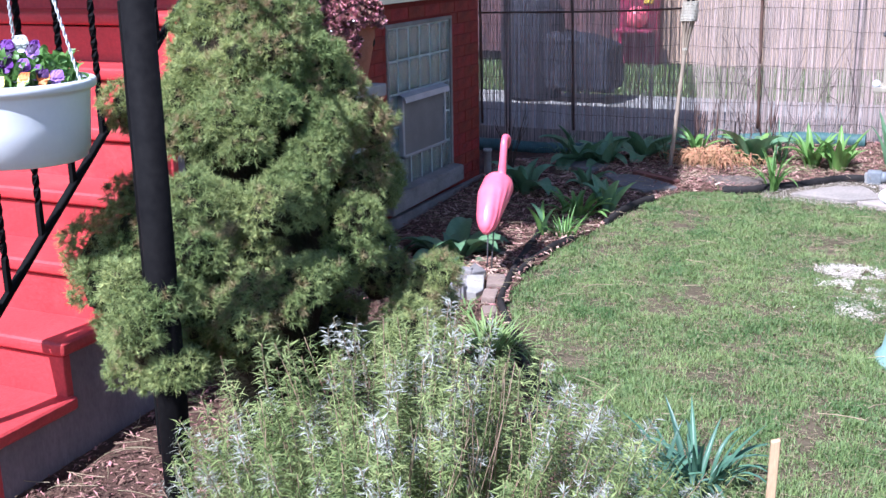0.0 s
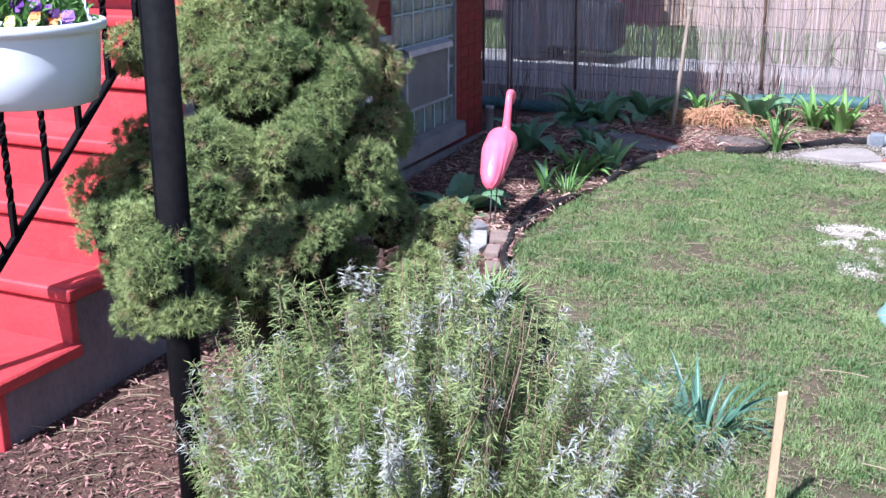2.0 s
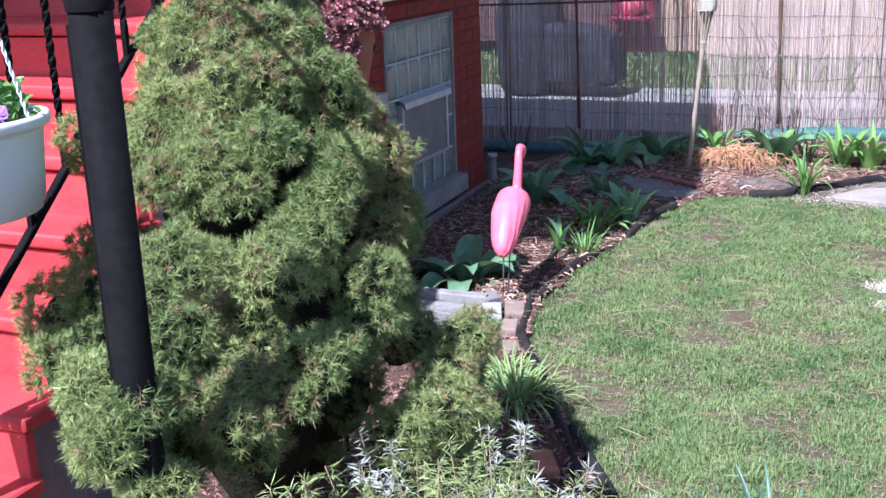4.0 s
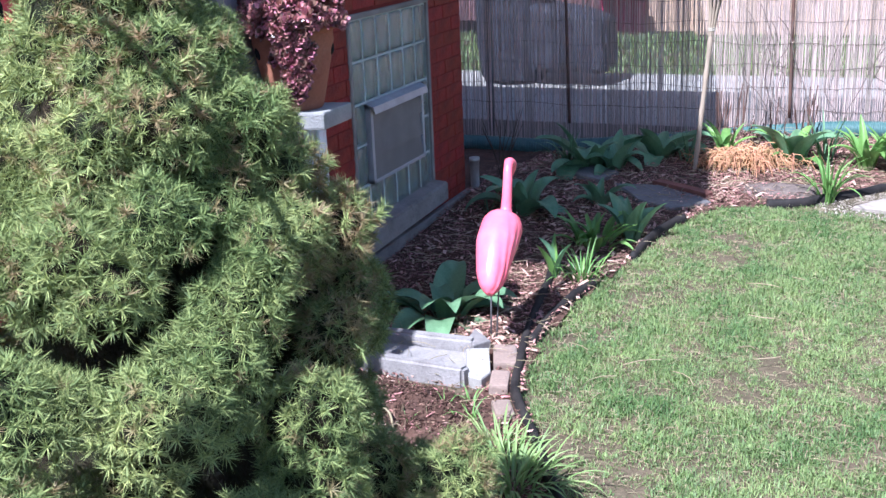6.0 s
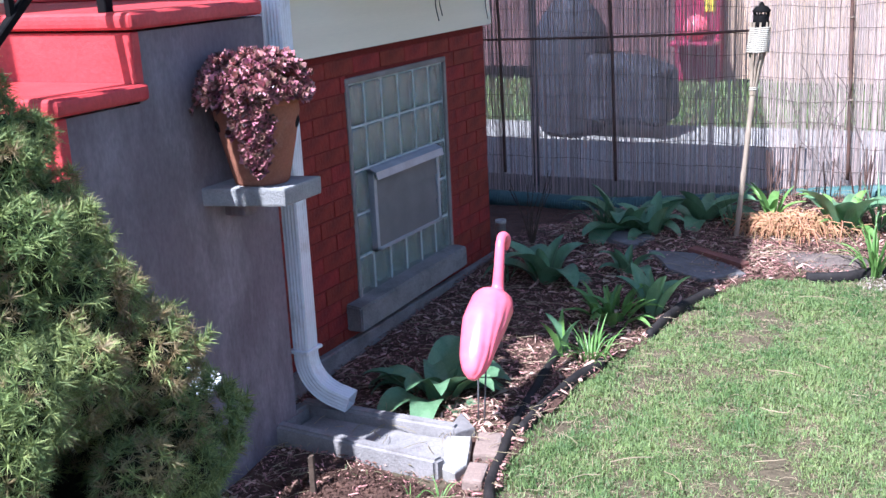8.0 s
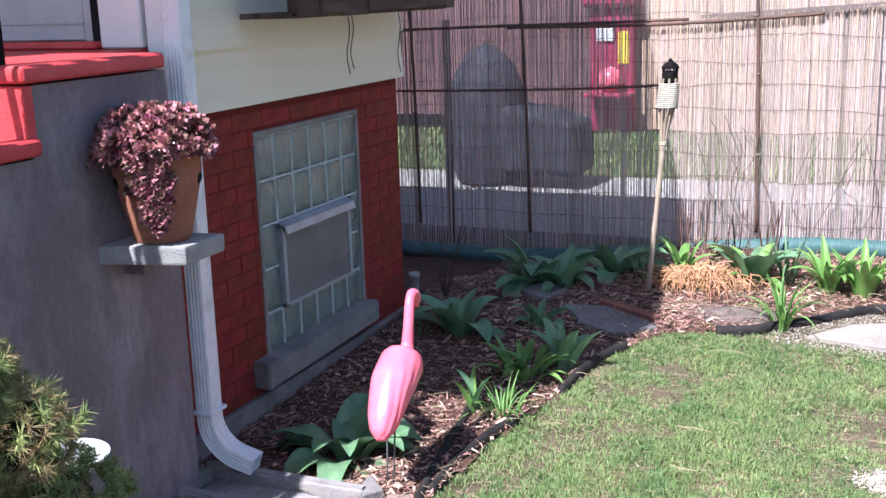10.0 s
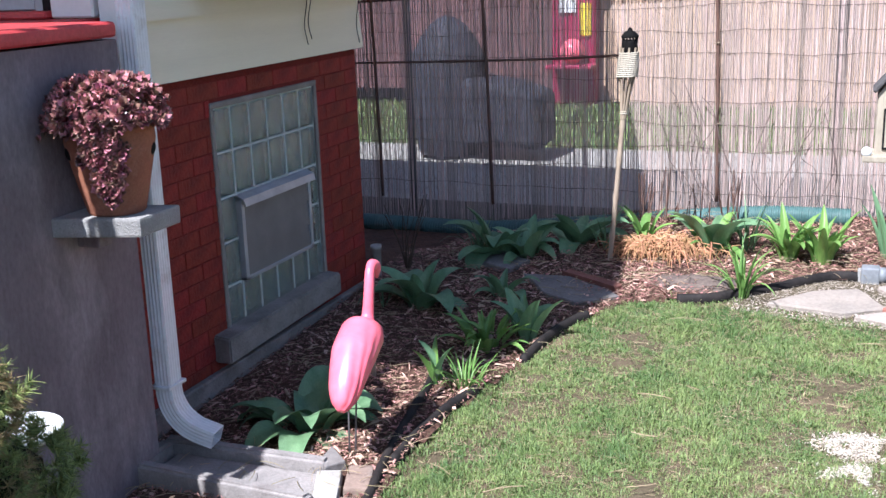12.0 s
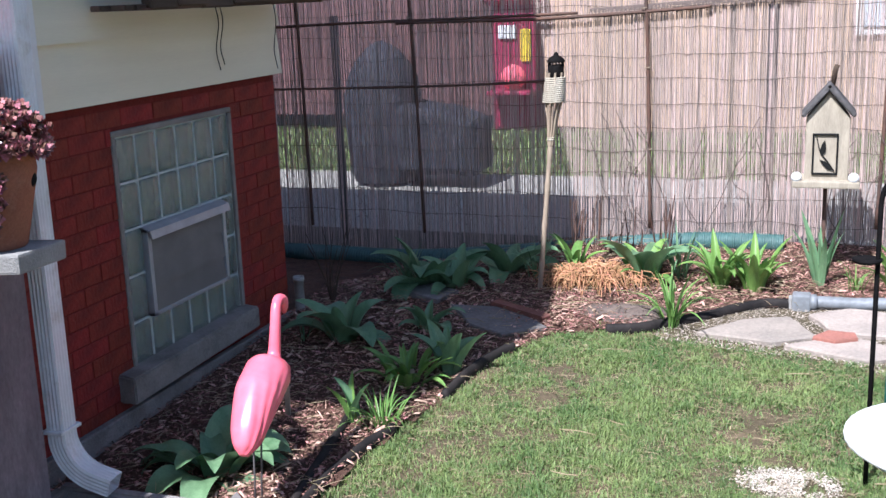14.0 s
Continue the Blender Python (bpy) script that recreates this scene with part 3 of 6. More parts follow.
def build_door():
    d = thing("door_1", (-0.66, -0.52, 1.402), "grey aluminium storm door above red threshold", "door", kind="structure")
    def put(name, lo, hi, m, bev=0.004, label=""):
        return part(name, boxed([lo[0] + 0.66, lo[1] + 0.52, lo[2] - 1.402], [hi[0] + 0.66, hi[1] + 0.52, hi[2] - 1.402], bev), m, d, label)
    put("kick_panel", (-1.05, -0.545, 1.43), (-0.285, -0.515, 1.66), M_alu)
    put("panel_ridge", (-1.05, -0.552, 1.485), (-0.285, -0.545, 1.492), M_alu, 0.001)
    put("door_panel", (-1.05, -0.54, 1.66), (-0.285, -0.52, 3.0), M_alu)
    put("hinge_stile", (-0.284, -0.55, 1.415), (-0.245, -0.515, 3.0), M_alu, 0.003, "aluminium hinge stile with screws")
    put("jamb", (-0.243, -0.56, 1.405), (-0.205, -0.5, 3.0), M_gap, 0.002, "near-black strip for the shade in the jamb gap")
    put("threshold", (-1.1, -0.60, 1.403), (-0.2, -0.5, 1.428), M_red, 0.006)
    put("casing", (-0.20, -0.575, 1.404), (-0.03, -0.515, 3.1), M_white, 0.006, "white painted door casing")


def build_awning():
    aw = thing("window_box", (0.1, 0.6, 1.49), "weathered dark wooden box with bark edging and loose wires", "window box")
    for k in range(7):
        part("slat", boxed((-0.05 + k * 0.034, -0.72 + 0.01 * (k % 3), -0.012), (-0.018 + k * 0.034, 0.62 - 0.012 * (k % 2), 0.008), 0.003), M_oldwood, aw)
    rng = random.Random(4)
    y = -0.72
    while y < 0.62:
        l = rng.uniform(0.12, 0.3)
        part("bark_strip", boxed((0.175 + rng.uniform(-0.012, 0.012), y, -0.006 + rng.uniform(-0.01, 0.006)), (0.205 + rng.uniform(-0.01, 0.01), min(y + l, 0.66), 0.07 + rng.uniform(-0.02, 0.02)), 0.006), M_oldwood, aw)
        y += l * 0.93
    part("front_board", boxed((0.14, -0.7, 0.0), (0.17, 0.62, 0.18), 0.004), M_oldwood, aw)
    for k, (yy, ln) in enumerate(((0.10, 0.27), (0.135, 0.25), (0.60, 0.3))):
        pts = spline([(-0.055, yy, 0.0), (-0.05, yy + 0.012, -ln * 0.3), (-0.058, yy - 0.008, -ln * 0.7), (-0.055, yy + 0.01, -ln)], 5)
        part("wire", tube(bmesh.new(), pts, 0.0022, 5), M_black, aw, "thin black hanging wire")


def build_bricks(wall):
    """Running bond, whole and cut bricks, round the window."""
    pitch_z, pitch_y, joint = 0.0665, 0.205, 0.005
    shared = {}
    def brick_mesh(l):
        key = round(l, 3)
        if key not in shared:
            bm = boxed((-0.02, joint / 2, joint / 2), (0.0, l - joint / 2, pitch_z - joint / 2), 0.002)
            bmesh.ops.recalc_face_normals(bm, faces=bm.faces)
            me = bpy.data.meshes.new("brick")
            bm.to_mesh(me)
            bm.free()
            me.materials.append(M_brick)
            shared[key] = me
        return shared[key]
    rng = random.Random(8)
    for c in range(18):
        z = 0.005 + c * pitch_z
        if z + pitch_z > 1.20:
            break
        spans = [(-0.76, 1.245)]
        if z < 1.035 and z + pitch_z > 0.06:
            spans = [(-0.76, -0.002), (0.817, 1.245)]
        for a, b in spans:
            y = a
            first = True
            while y < b - 0.02:
                l = pitch_y
                if first and c % 2:
                    l = pitch_y / 2
                l = min(l, b - y)
                if b - (y + l) < 0.03:
                    l = b - y
                ob = new("brick", brick_mesh(l))
                ob.location = (rng.uniform(-0.0012, 0.0018), y, z)
                ob.parent = wall
                y += l
                first = False


wall_house = build_house()
build_window()
build_downspout()
build_stoop()
build_door()
build_awning()

# ---- fence and what lies behind it ----
FY = 2.83
def build_fence():
    f = thing("reed_fence", (1.5, FY, 0.1), "split reed screen on a chain link fence, half shaded", "fence")
    def reeds(n, x0, x1, z0, z1, seed):
        r = np.random.default_rng(seed)
        x = np.linspace(x0, x1, n) + r.normal(0, 0.0017, n)
        w = r.uniform(0.0012, 0.0025, n)
        yo = r.normal(0, 0.003, n)
        lean = r.normal(0, 0.011, n)
        a, b = np.interp(x, [-0.2, 1.4, 2.0], [-0.08, z0 - 0.04, z0 - 0.02]) + r.uniform(-0.02, 0.03, n), z1 + r.normal(0, 0.02, n)
        V = np.zeros((n, 3, 3, 3))
        for lv, t in enumerate((0.0, 0.5, 1.0)):
            cx = x + lean * (t - 0.5) + r.normal(0, 0.0022, n)
            cz = a + (b - a) * t
            for k, (ox, oy) in enumerate(((-1, 0.3), (1, 0.3), (0, -1))):
                V[:, lv, k] = np.stack([cx + ox * w - 1.5, yo + oy * w, cz - 0.1], -1)
        base = (np.arange(n) * 9)[:, None]
        F = []
        for lv in range(2):
            for k in range(3):
                F.append(base + np.array([[lv * 3 + k, lv * 3 + (k + 1) % 3, lv * 3 + 3 + (k + 1) % 3, lv * 3 + 3 + k]]))
        return V.reshape(-1, 3), np.concatenate(F)
    for k, (x0, x1, count) in enumerate(((-1.2, 0.3, 350), (0.3, 1.15, 198), (1.15, 2.4, 400), (2.4, 3.6, 385), (3.6, 4.8, 385))):
        V, F = reeds(count, x0, x1, 0.13, 1.86, 20 + k)
        tagged(raw("reed_panel", V, F, M_reed, f, "weathered split reed matting"), kind="stuff")
    # stitching wires
    for k in range(13):
        z = 0.2 + k * 0.132
        pts = [(x - 1.5, -0.006 + 0.003 * noise.noise((x * 9, k, 0)), z - 0.1 + 0.030 * noise.noise((x * 2.6, k * 3.7, 1)) + 0.008 * noise.noise((x * 14, k, 7))) for x in np.arange(-1.2, 4.8, 0.06)]
        part("stitch_wire", tube(bmesh.new(), pts, 0.0017, 4), M_wire, f)
    # chain link behind
    V, F = [], []
    s, y = 0.062, 0.05
    def strand(p, q):
        d = (Vector(q) - Vector(p)).normalized()
        n = Vector((-d.z, 0, d.x)) * 0.0009
        b = len(V)
        V.extend([tuple(Vector(p) + n), tuple(Vector(p) - n), tuple(Vector(q) - n), tuple(Vector(q) + n)])
        V.extend([(v[0], v[1] + 0.003, v[2]) for v in V[b:b + 4]])
        F.extend([(b, b + 1, b + 2, b + 3), (b + 4, b + 7, b + 6, b + 5), (b, b + 3, b + 7, b + 4), (b + 1, b + 5, b + 6, b + 2)])
    h = 1.22
    for i in range(-20, 100):
        x = -2.7 + i * s
        for sg in (1, -1):
            a, b2 = (x, x + h) if sg > 0 else (x + h, x)
            lo, hi = max(min(a, b2), -2.7), min(max(a, b2), 3.3)
            if hi - lo < 0.01:
                continue
            z_at = lambda xx: (xx - a) / (b2 - a) * h
            strand((lo, y, z_at(lo)), (hi, y, z_at(hi)))
    tagged(raw("chain_link", V, F, M_link, f, "galvanised chain link mesh"), kind="stuff")
    for x in (-1.95, 0.62):
        part("steel_post", tube(bmesh.new(), [(x, 0.075, -0.1), (x, 0.075, 1.28)], 0.026, 12), M_link, f, "galvanised fence post", True)
    # top poles lashed on
    def bamboo_pole(pts, r, name="top_pole", m=M_bamboo):
        line = spline(pts, 10)
        rs = [r * (1.25 if i % 7 == 0 else 1.0) for i in range(len(line))]
        part(name, tube(bmesh.new(), line, rs, 8), m, f, "", True)
    bamboo_pole([(-2.7, -0.02, 1.21), (-1.9, -0.02, 1.235), (-1.0, -0.022, 1.25), (-0.42, -0.02, 1.262)], 0.008, "top_pole", M_rust)
    bamboo_pole([(-1.5, -0.035, 1.232), (-0.6, -0.035, 1.236), (0.16, -0.032, 1.27), (0.3, -0.032, 1.28)], 0.009, "top_pole", M_rust)
    bamboo_pole([(0.1, -0.02, 1.285), (1.0, -0.022, 1.335), (2.2, -0.02, 1.36), (3.3, -0.02, 1.37)], 0.008)
    bamboo_pole([(-2.7, -0.018, 0.84), (-1.2, -0.018, 0.865), (-0.5, -0.018, 0.895)], 0.007, "cross_pole", M_rust)
    for x0, x1, z0, z1 in ((-1.37, -1.43, -0.02, 1.7), (-0.01, -0.06, 0.06, 1.8), (1.18, 1.20, 0.1, 1.8), (-2.12, -2.16, 0.0, 1.7)):
        part("upright_pole", tube(bmesh.new(), spline([(x0, -0.03, z0), ((x0 + x1) / 2 + 0.008, -0.032, (z0 + z1) / 2), (x1, -0.03, z1)], 8), 0.010, 8), M_rust, f, "", True)
    for x, z in ((-1.42, 1.25), (-0.05, 1.27), (-0.03, 0.95), (-0.02, 0.5)):
        part("tie", tube(bmesh.new(), [(x + 0.016 * math.cos(a), -0.03 + 0.016 * math.sin(a), z + 0.002 * a) for a in np.linspace(0, 9, 22)], 0.003, 5), M_bamboo, f, "twine lashing")
    # frayed fringe under the top pole
    r = random.Random(5)
    V, F = [], []
    for k in range(900):
        x = r.uniform(-0.35, 0.75)
        z, l = 1.285 + 0.05 * (x + 0.35), r.uniform(0.01, 0.055)
        b = len(V)
        V += [(x - 0.003, -0.028, z), (x + 0.003, -0.028, z), (x + r.uniform(-0.012, 0.012), -0.03, z - l)]
        F.append((b, b + 1, b + 2))
    tagged(raw("frayed_reed", V, F, M_wire, f, "frayed dark reed ends"), kind="stuff")
    return f


def build_neighbours():
    drive = mat("pale_concrete_drive", (0.34, 0.315, 0.29), (0.27, 0.255, 0.24), 3, 0.9, 0.4, 60)
    tagged(part("driveway", boxed((-8, 2.98, -0.2), (9, 5.1, 0.05), 0.004), drive), "sunlit pale concrete driveway behind fence", "driveway", kind="structure")
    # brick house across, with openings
    # shade and sun are put into the brick: plum wall darker, tan wall paler
    dk = mat("plum_shaded_brick", (0.16, 0.085, 0.085), (0.12, 0.07, 0.075), 6, 0.85, 0.4, 60)
    tan = mat("tan_sunlit_brick", (0.52, 0.36, 0.25), (0.42, 0.30, 0.22), 8, 0.85, 0.4, 60)
    nb = thing("neighbour_house", (0, 9.6, 0.0), "brick neighbour house seen through the reed fence", "house")
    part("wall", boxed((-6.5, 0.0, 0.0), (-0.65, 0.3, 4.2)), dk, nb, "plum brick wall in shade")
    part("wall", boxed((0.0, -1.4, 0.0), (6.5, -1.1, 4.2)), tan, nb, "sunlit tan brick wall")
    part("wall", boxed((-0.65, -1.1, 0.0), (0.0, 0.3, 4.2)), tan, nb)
    part("roof", boxed((-6.8, -1.8, 4.2), (6.8, 0.4, 4.45)), M_bark, nb)
    gl = mat("pale_curtain_glass", (0.62, 0.66, 0.72), (0.5, 0.55, 0.6), 3, 0.2, 0)
    for x in (2.6, 4.6):
        w = part("window", boxed((x, -1.45, 0.95), (x + 0.9, -1.38, 2.1), 0.01), M_white, nb, "white framed window")
        part("pane", boxed((x + 0.08, -1.47, 1.03), (x + 0.82, -1.44, 2.02)), gl, w)
    for x in (-5.8,):
        w = part("window", boxed((x, -0.05, 0.9), (x + 0.85, 0.02, 2.0), 0.01), M_white, nb, "white framed window")
        part("pane", boxed((x + 0.08, -0.07, 0.98), (x + 0.77, -0.04, 1.92)), gl, w)
    # covered grill
    g = thing("covered_grill", (-0.85, 4.6, 0.05), "charcoal fabric cover over a kettle grill", "grill")
    prof = [(0.24, 0.03), (0.27, 0.12), (0.28, 0.30), (0.30, 0.52), (0.295, 0.70), (0.27, 0.82), (0.21, 0.94), (0.14, 1.03), (0.07, 1.08), (0.01, 1.10)]
    bm = lathe(bmesh.new(), prof, 40)
    for v in bm.verts:
        fold = 0.014 * math.sin(7 * math.atan2(v.co.y, v.co.x) + 3 * v.co.z) * max(0.0, 0.8 - v.co.z)
        v.co += 0.02 * Vector((noise.noise(v.co * 5), noise.noise(v.co * 5 + Vector((9, 0, 0))), 0)) + Vector((v.co.x, v.co.y, 0)) * fold * 3
    part("cover", bm, M_cloth, g, "", True)
    bm = boxed((0.15, -0.24, 0.10), (0.80, 0.24, 0.64), 0.09, 4)
    bmesh.ops.subdivide_edges(bm, edges=bm.edges[:], cuts=2, use_grid_fill=True)
    for v in bm.verts:
        v.co.z -= 0.22 * max(0.0, v.co.x - 0.3) * (1 if v.co.z > 0.4 else 0) + 0.03 * noise.noise(v.co * 6)
        v.co.x += 0.05 * (0.6 - v.co.z) + 0.02 * noise.noise(v.co * 8)
    part("shelf_cover", bm, M_cloth, g, "", True)
    part("wheel", lathe(bmesh.new(), [(0.0, -0.02), (0.08, -0.02), (0.08, 0.02), (0.0, 0.02)], 16), M_black, g).matrix_local = pose(0.2, 0, 0.085, 90, 0, 0)
    part("wheel", lathe(bmesh.new(), [(0.0, -0.02), (0.08, -0.02), (0.08, 0.02), (0.0, 0.02)], 16), M_black, g).matrix_local = pose(-0.2, 0, 0.085, 90, 0, 0)
    # bright play things
    toy = thing("toy_playhouse", (-0.86, 8.3, -0.02), "crimson toy playhouse with white sign", "playhouse")
    crim = mat("crimson_plastic", (0.34, 0.03, 0.085), None, 4, 0.4, 0)
    part("body", boxed((-0.22, 0, 0), (0.26, 0.5, 1.35), 0.02), crim, toy)
    part("roof", boxed((-0.3, -0.1, 1.35), (0.34, 0.6, 1.6), 0.05), crim, toy)
    part("ledge", boxed((-0.2, -0.35, 0.42), (0.3, 0.0, 0.465), 0.01), crim, toy)
    part("sign", boxed((-0.14, -0.03, 1.0), (0.06, -0.002, 1.14), 0.004), M_pot, toy, "plain white sign")
    yel = mat("yellow_plastic", (0.85, 0.62, 0.05), None, 4, 0.4, 0)
    part("door", boxed((0.1, -0.03, 0.75), (0.22, -0.002, 1.1), 0.01), yel, toy)
    ball = thing("play_ball", (-0.80, 8.12, 0.445), "pink rubber ball on the playhouse ledge", "ball")
    bm = bmesh.new()
    bmesh.ops.create_uvsphere(bm, u_segments=24, v_segments=14, radius=0.135, matrix=Matrix.Translation((0, 0, 0.135)))
    part("shell", bm, M_pink, ball, "", True)
    part("valve", boxed((-0.01, -0.01, 0.265), (0.01, 0.01, 0.272)), M_pot, ball)
    # far garden trees close the view
    tagged(part("backdrop", boxed((-40, 24, -1), (40, 24.3, 6)), mat("distant_houses", (0.30, 0.27, 0.25), (0.18, 0.2, 0.16), 0.6, 0.9, 0)), "distant houses and hedges", "backdrop", kind="structure")
    rng = np.random.default_rng(31)
    n = 26000
    x, y = rng.uniform(-4, 4, n), rng.uniform(5.12, 8.3, n)
    h, a, w = rng.uniform(0.04, 0.08, n), rng.uniform(0, 6.28, n), 0.005
    V = np.zeros((n, 3, 3))
    V[:, 0] = np.stack([x - w * np.sin(a), y + w * np.cos(a), np.full(n, -0.02)], -1)
    V[:, 1] = np.stack([x + w * np.sin(a), y - w * np.cos(a), np.full(n, -0.02)], -1)
    V[:, 2] = np.stack([x + h * 0.5 * np.cos(a), y + h * 0.5 * np.sin(a), h - 0.02], -1)
    tagged(raw("grass", V.reshape(-1, 3), np.arange(n * 3).reshape(n, 3), M_grass), "sunlit lawn beyond the driveway", "grass", kind="stuff")


build_fence()
build_neighbours()


# ---- shrubs ----
def sprays(tips, axes, per, length, spread, width, rng, twig=0.04, forward=0.75):
    """Needles set along short twigs: one thin triangle each."""
    n = len(tips)
    t = rng.uniform(0.0, 1.0, (n, per))
    ax = axes[:, None, :]
    rnd = rng.normal(size=(n, per, 3))
    rnd -= ax * (rnd * ax).sum(-1, keepdims=True)
    rnd /= np.linalg.norm(rnd, axis=-1, keepdims=True) + 1e-9
    fw = forward + 0.8 * (t[..., None] - 0.4)
    d = ax * fw + rnd * spread
    d /= np.linalg.norm(d, axis=-1, keepdims=True)
    base = tips[:, None, :] - ax * twig * (1 - t[..., None])
    tip = base + d * (length * rng.uniform(0.7, 1.2, (n, per, 1)))
    side = np.cross(d, rng.normal(size=(n, per, 3)))
    side /= np.linalg.norm(side, axis=-1, keepdims=True) + 1e-9
    V = np.stack([base + side * width, base - side * width, tip], 2).reshape(-1, 3)
    return V, np.arange(len(V)).reshape(-1, 3)


def build_spruce():
    C = np.array([0.92, -2.65])
    zs = [-0.16, 0.10, 0.3, 0.55, 0.8, 0.95, 1.1, 1.2, 1.3, 1.45, 1.6]
    rs = [0.12, 0.30, 0.40, 0.44, 0.40, 0.31, 0.265, 0.225, 0.17, 0.10, 0.03]
    radius = lambda z: float(np.interp(z, zs, rs))
    tree = thing("dwarf_spruce", (C[0], C[1], ground_z(C[0], C[1])), "lumpy dwarf spruce with yellow-green needles and brown tips", "shrub")
    off = Vector((C[0], C[1], ground_z(C[0], C[1])))
    rng = np.random.default_rng(17)
    part("trunk", tube(bmesh.new(), [(0, 0, -0.02), (0.01, 0, 0.6), (0, 0.01, 1.5)], [0.035, 0.026, 0.008], 8), M_bark, tree, "", True)
    # inner mass, coloured near-black as the shade between the lobes
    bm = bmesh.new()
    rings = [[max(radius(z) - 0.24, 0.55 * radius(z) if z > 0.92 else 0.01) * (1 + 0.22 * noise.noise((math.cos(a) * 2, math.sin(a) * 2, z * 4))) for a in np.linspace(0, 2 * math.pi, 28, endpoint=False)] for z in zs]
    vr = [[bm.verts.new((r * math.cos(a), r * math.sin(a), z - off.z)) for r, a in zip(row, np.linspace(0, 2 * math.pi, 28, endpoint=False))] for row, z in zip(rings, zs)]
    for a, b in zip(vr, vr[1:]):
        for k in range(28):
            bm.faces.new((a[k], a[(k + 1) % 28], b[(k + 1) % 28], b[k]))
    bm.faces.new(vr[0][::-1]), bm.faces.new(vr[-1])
    # lobes of foliage: loose tiers below, a dark gap, and a closed dome above
    lobes = []
    tiers = [(0.14, 0.27, 0.10), (0.34, 0.26, 0.11), (0.54, 0.26, 0.115), (0.73, 0.25, 0.105)] + [(0.965 + 0.10 * k, 0.155, 0.082 - 0.003 * k) for k in range(7)]
    for k, (z, gap, size) in enumerate(tiers):
        r = radius(z)
        count = max(2, int(round(2 * math.pi * r / gap)))
        for i in range(count):
            a = 2 * math.pi * (i + 0.5 * (k % 2)) / count + rng.normal(0, 0.14 if k < 4 else 0.08)
            R = size * rng.uniform(0.75, 1.2)
            rr = r - R * 0.85 + rng.normal(0, 0.03 if k < 4 else 0.018)
            if k < 4 and -1.95 < a % (2 * math.pi) - 2 * math.pi < 0.9 or k < 4 and a % (2 * math.pi) < 0.9:
                continue                         # the sunny side has lobes of its own, below
            cx, cy = (0.955 - 0.3 * max(0.0, z - 1.18), -2.61) if k > 3 else C
            lobes.append((np.array([cx + rr * math.cos(a), cy + rr * math.sin(a), z + rng.normal(0, 0.04 if k < 4 else 0.015)]), R, a))
    for x, y, z, R in ((1.21, -2.69, 1.00, 0.060), (1.20, -2.76, 0.92, 0.072), (1.23, -2.61, 1.00, 0.048), (1.17, -2.89, 0.81, 0.095), (1.20, -2.82, 0.87, 0.070),   # the sunny shoulder
                       (1.01, -3.02, 0.84, 0.088), (1.05, -2.97, 0.84, 0.058), (1.00, -3.10, 0.79, 0.066), (1.06, -3.11, 0.73, 0.070), (1.05, -3.20, 0.66, 0.080), (1.10, -3.14, 0.60, 0.072),
                       (1.18, -3.07, 0.63, 0.068), (1.26, -2.95, 0.63, 0.080), (1.25, -3.02, 0.59, 0.060), (1.29, -2.88, 0.65, 0.054), (1.20, -3.13, 0.57, 0.072), (1.14, -3.02, 0.48, 0.085),
                       (1.29, -2.73, 0.75, 0.078), (1.29, -2.75, 0.66, 0.075), (1.27, -2.80, 0.61, 0.060), (1.22, -2.44, 0.84, 0.048), (1.24, -2.57, 0.81, 0.062), (1.17, -2.42, 0.74, 0.070),
                       (1.09, -2.90, 0.68, 0.075), (1.05, -3.00, 0.68, 0.068), (1.02, -2.92, 0.52, 0.085), (0.96, -3.04, 0.46, 0.10),
                       (1.25, -2.50, 0.53, 0.080), (1.16, -2.42, 0.58, 0.080), (1.08, -2.34, 0.68, 0.075), (0.98, -2.26, 0.60, 0.09), (1.41, -2.51, 0.54, 0.066), (1.40, -2.58, 0.49, 0.062), (1.42, -2.46, 0.56, 0.050), (1.23, -2.20, 0.33, 0.09), (1.17, -2.08, 0.20, 0.10),
                       (1.42, -2.70, 0.44, 0.088), (1.48, -2.65, 0.42, 0.056), (1.37, -2.78, 0.41, 0.078), (1.42, -2.63, 0.44, 0.060), (1.40, -2.66, 0.33, 0.085), (1.28, -2.46, 0.26, 0.10),
                       (0.94, -2.89, 1.01, 0.060), (0.88, -2.88, 0.97, 0.055), (1.02, -2.88, 1.03, 0.064),   # the skirt of the dome
                       (0.57, -2.80, 0.755, 0.115), (0.56, -2.80, 0.59, 0.12), (0.60, -2.70, 1.01, 0.095), (0.66, -2.86, 0.41, 0.095), (0.70, -2.84, 0.68, 0.10), (0.72, -2.86, 0.52, 0.10),
                       (1.12, -3.38, 0.64, 0.07), (1.07, -3.33, 0.72, 0.07), (1.16, -3.36, 0.70, 0.06), (1.18, -3.35, 0.54, 0.06), (1.05, -3.28, 0.57, 0.075), (1.02, -3.14, 0.46, 0.09)):
        lobes.append((np.array([x, y, z]), R, math.atan2(y - C[1], x - C[0])))
    lobes = [(c, R, a) for c, R, a in lobes if c[0] - 0.95 * R > 0.275 + (1.05 * (0.53 - c[2]) if c[2] < 0.53 else 0.55 * (c[2] - 0.53)) + 0.97 * (-2.75 - c[1]) and not (c[2] + R > 0.80 and math.hypot(c[0] - 0.52, c[1] + 3.06) < 0.24 + R)]
    tips, axes, brown = [], [], []
    golden = math.pi * (3 - math.sqrt(5))
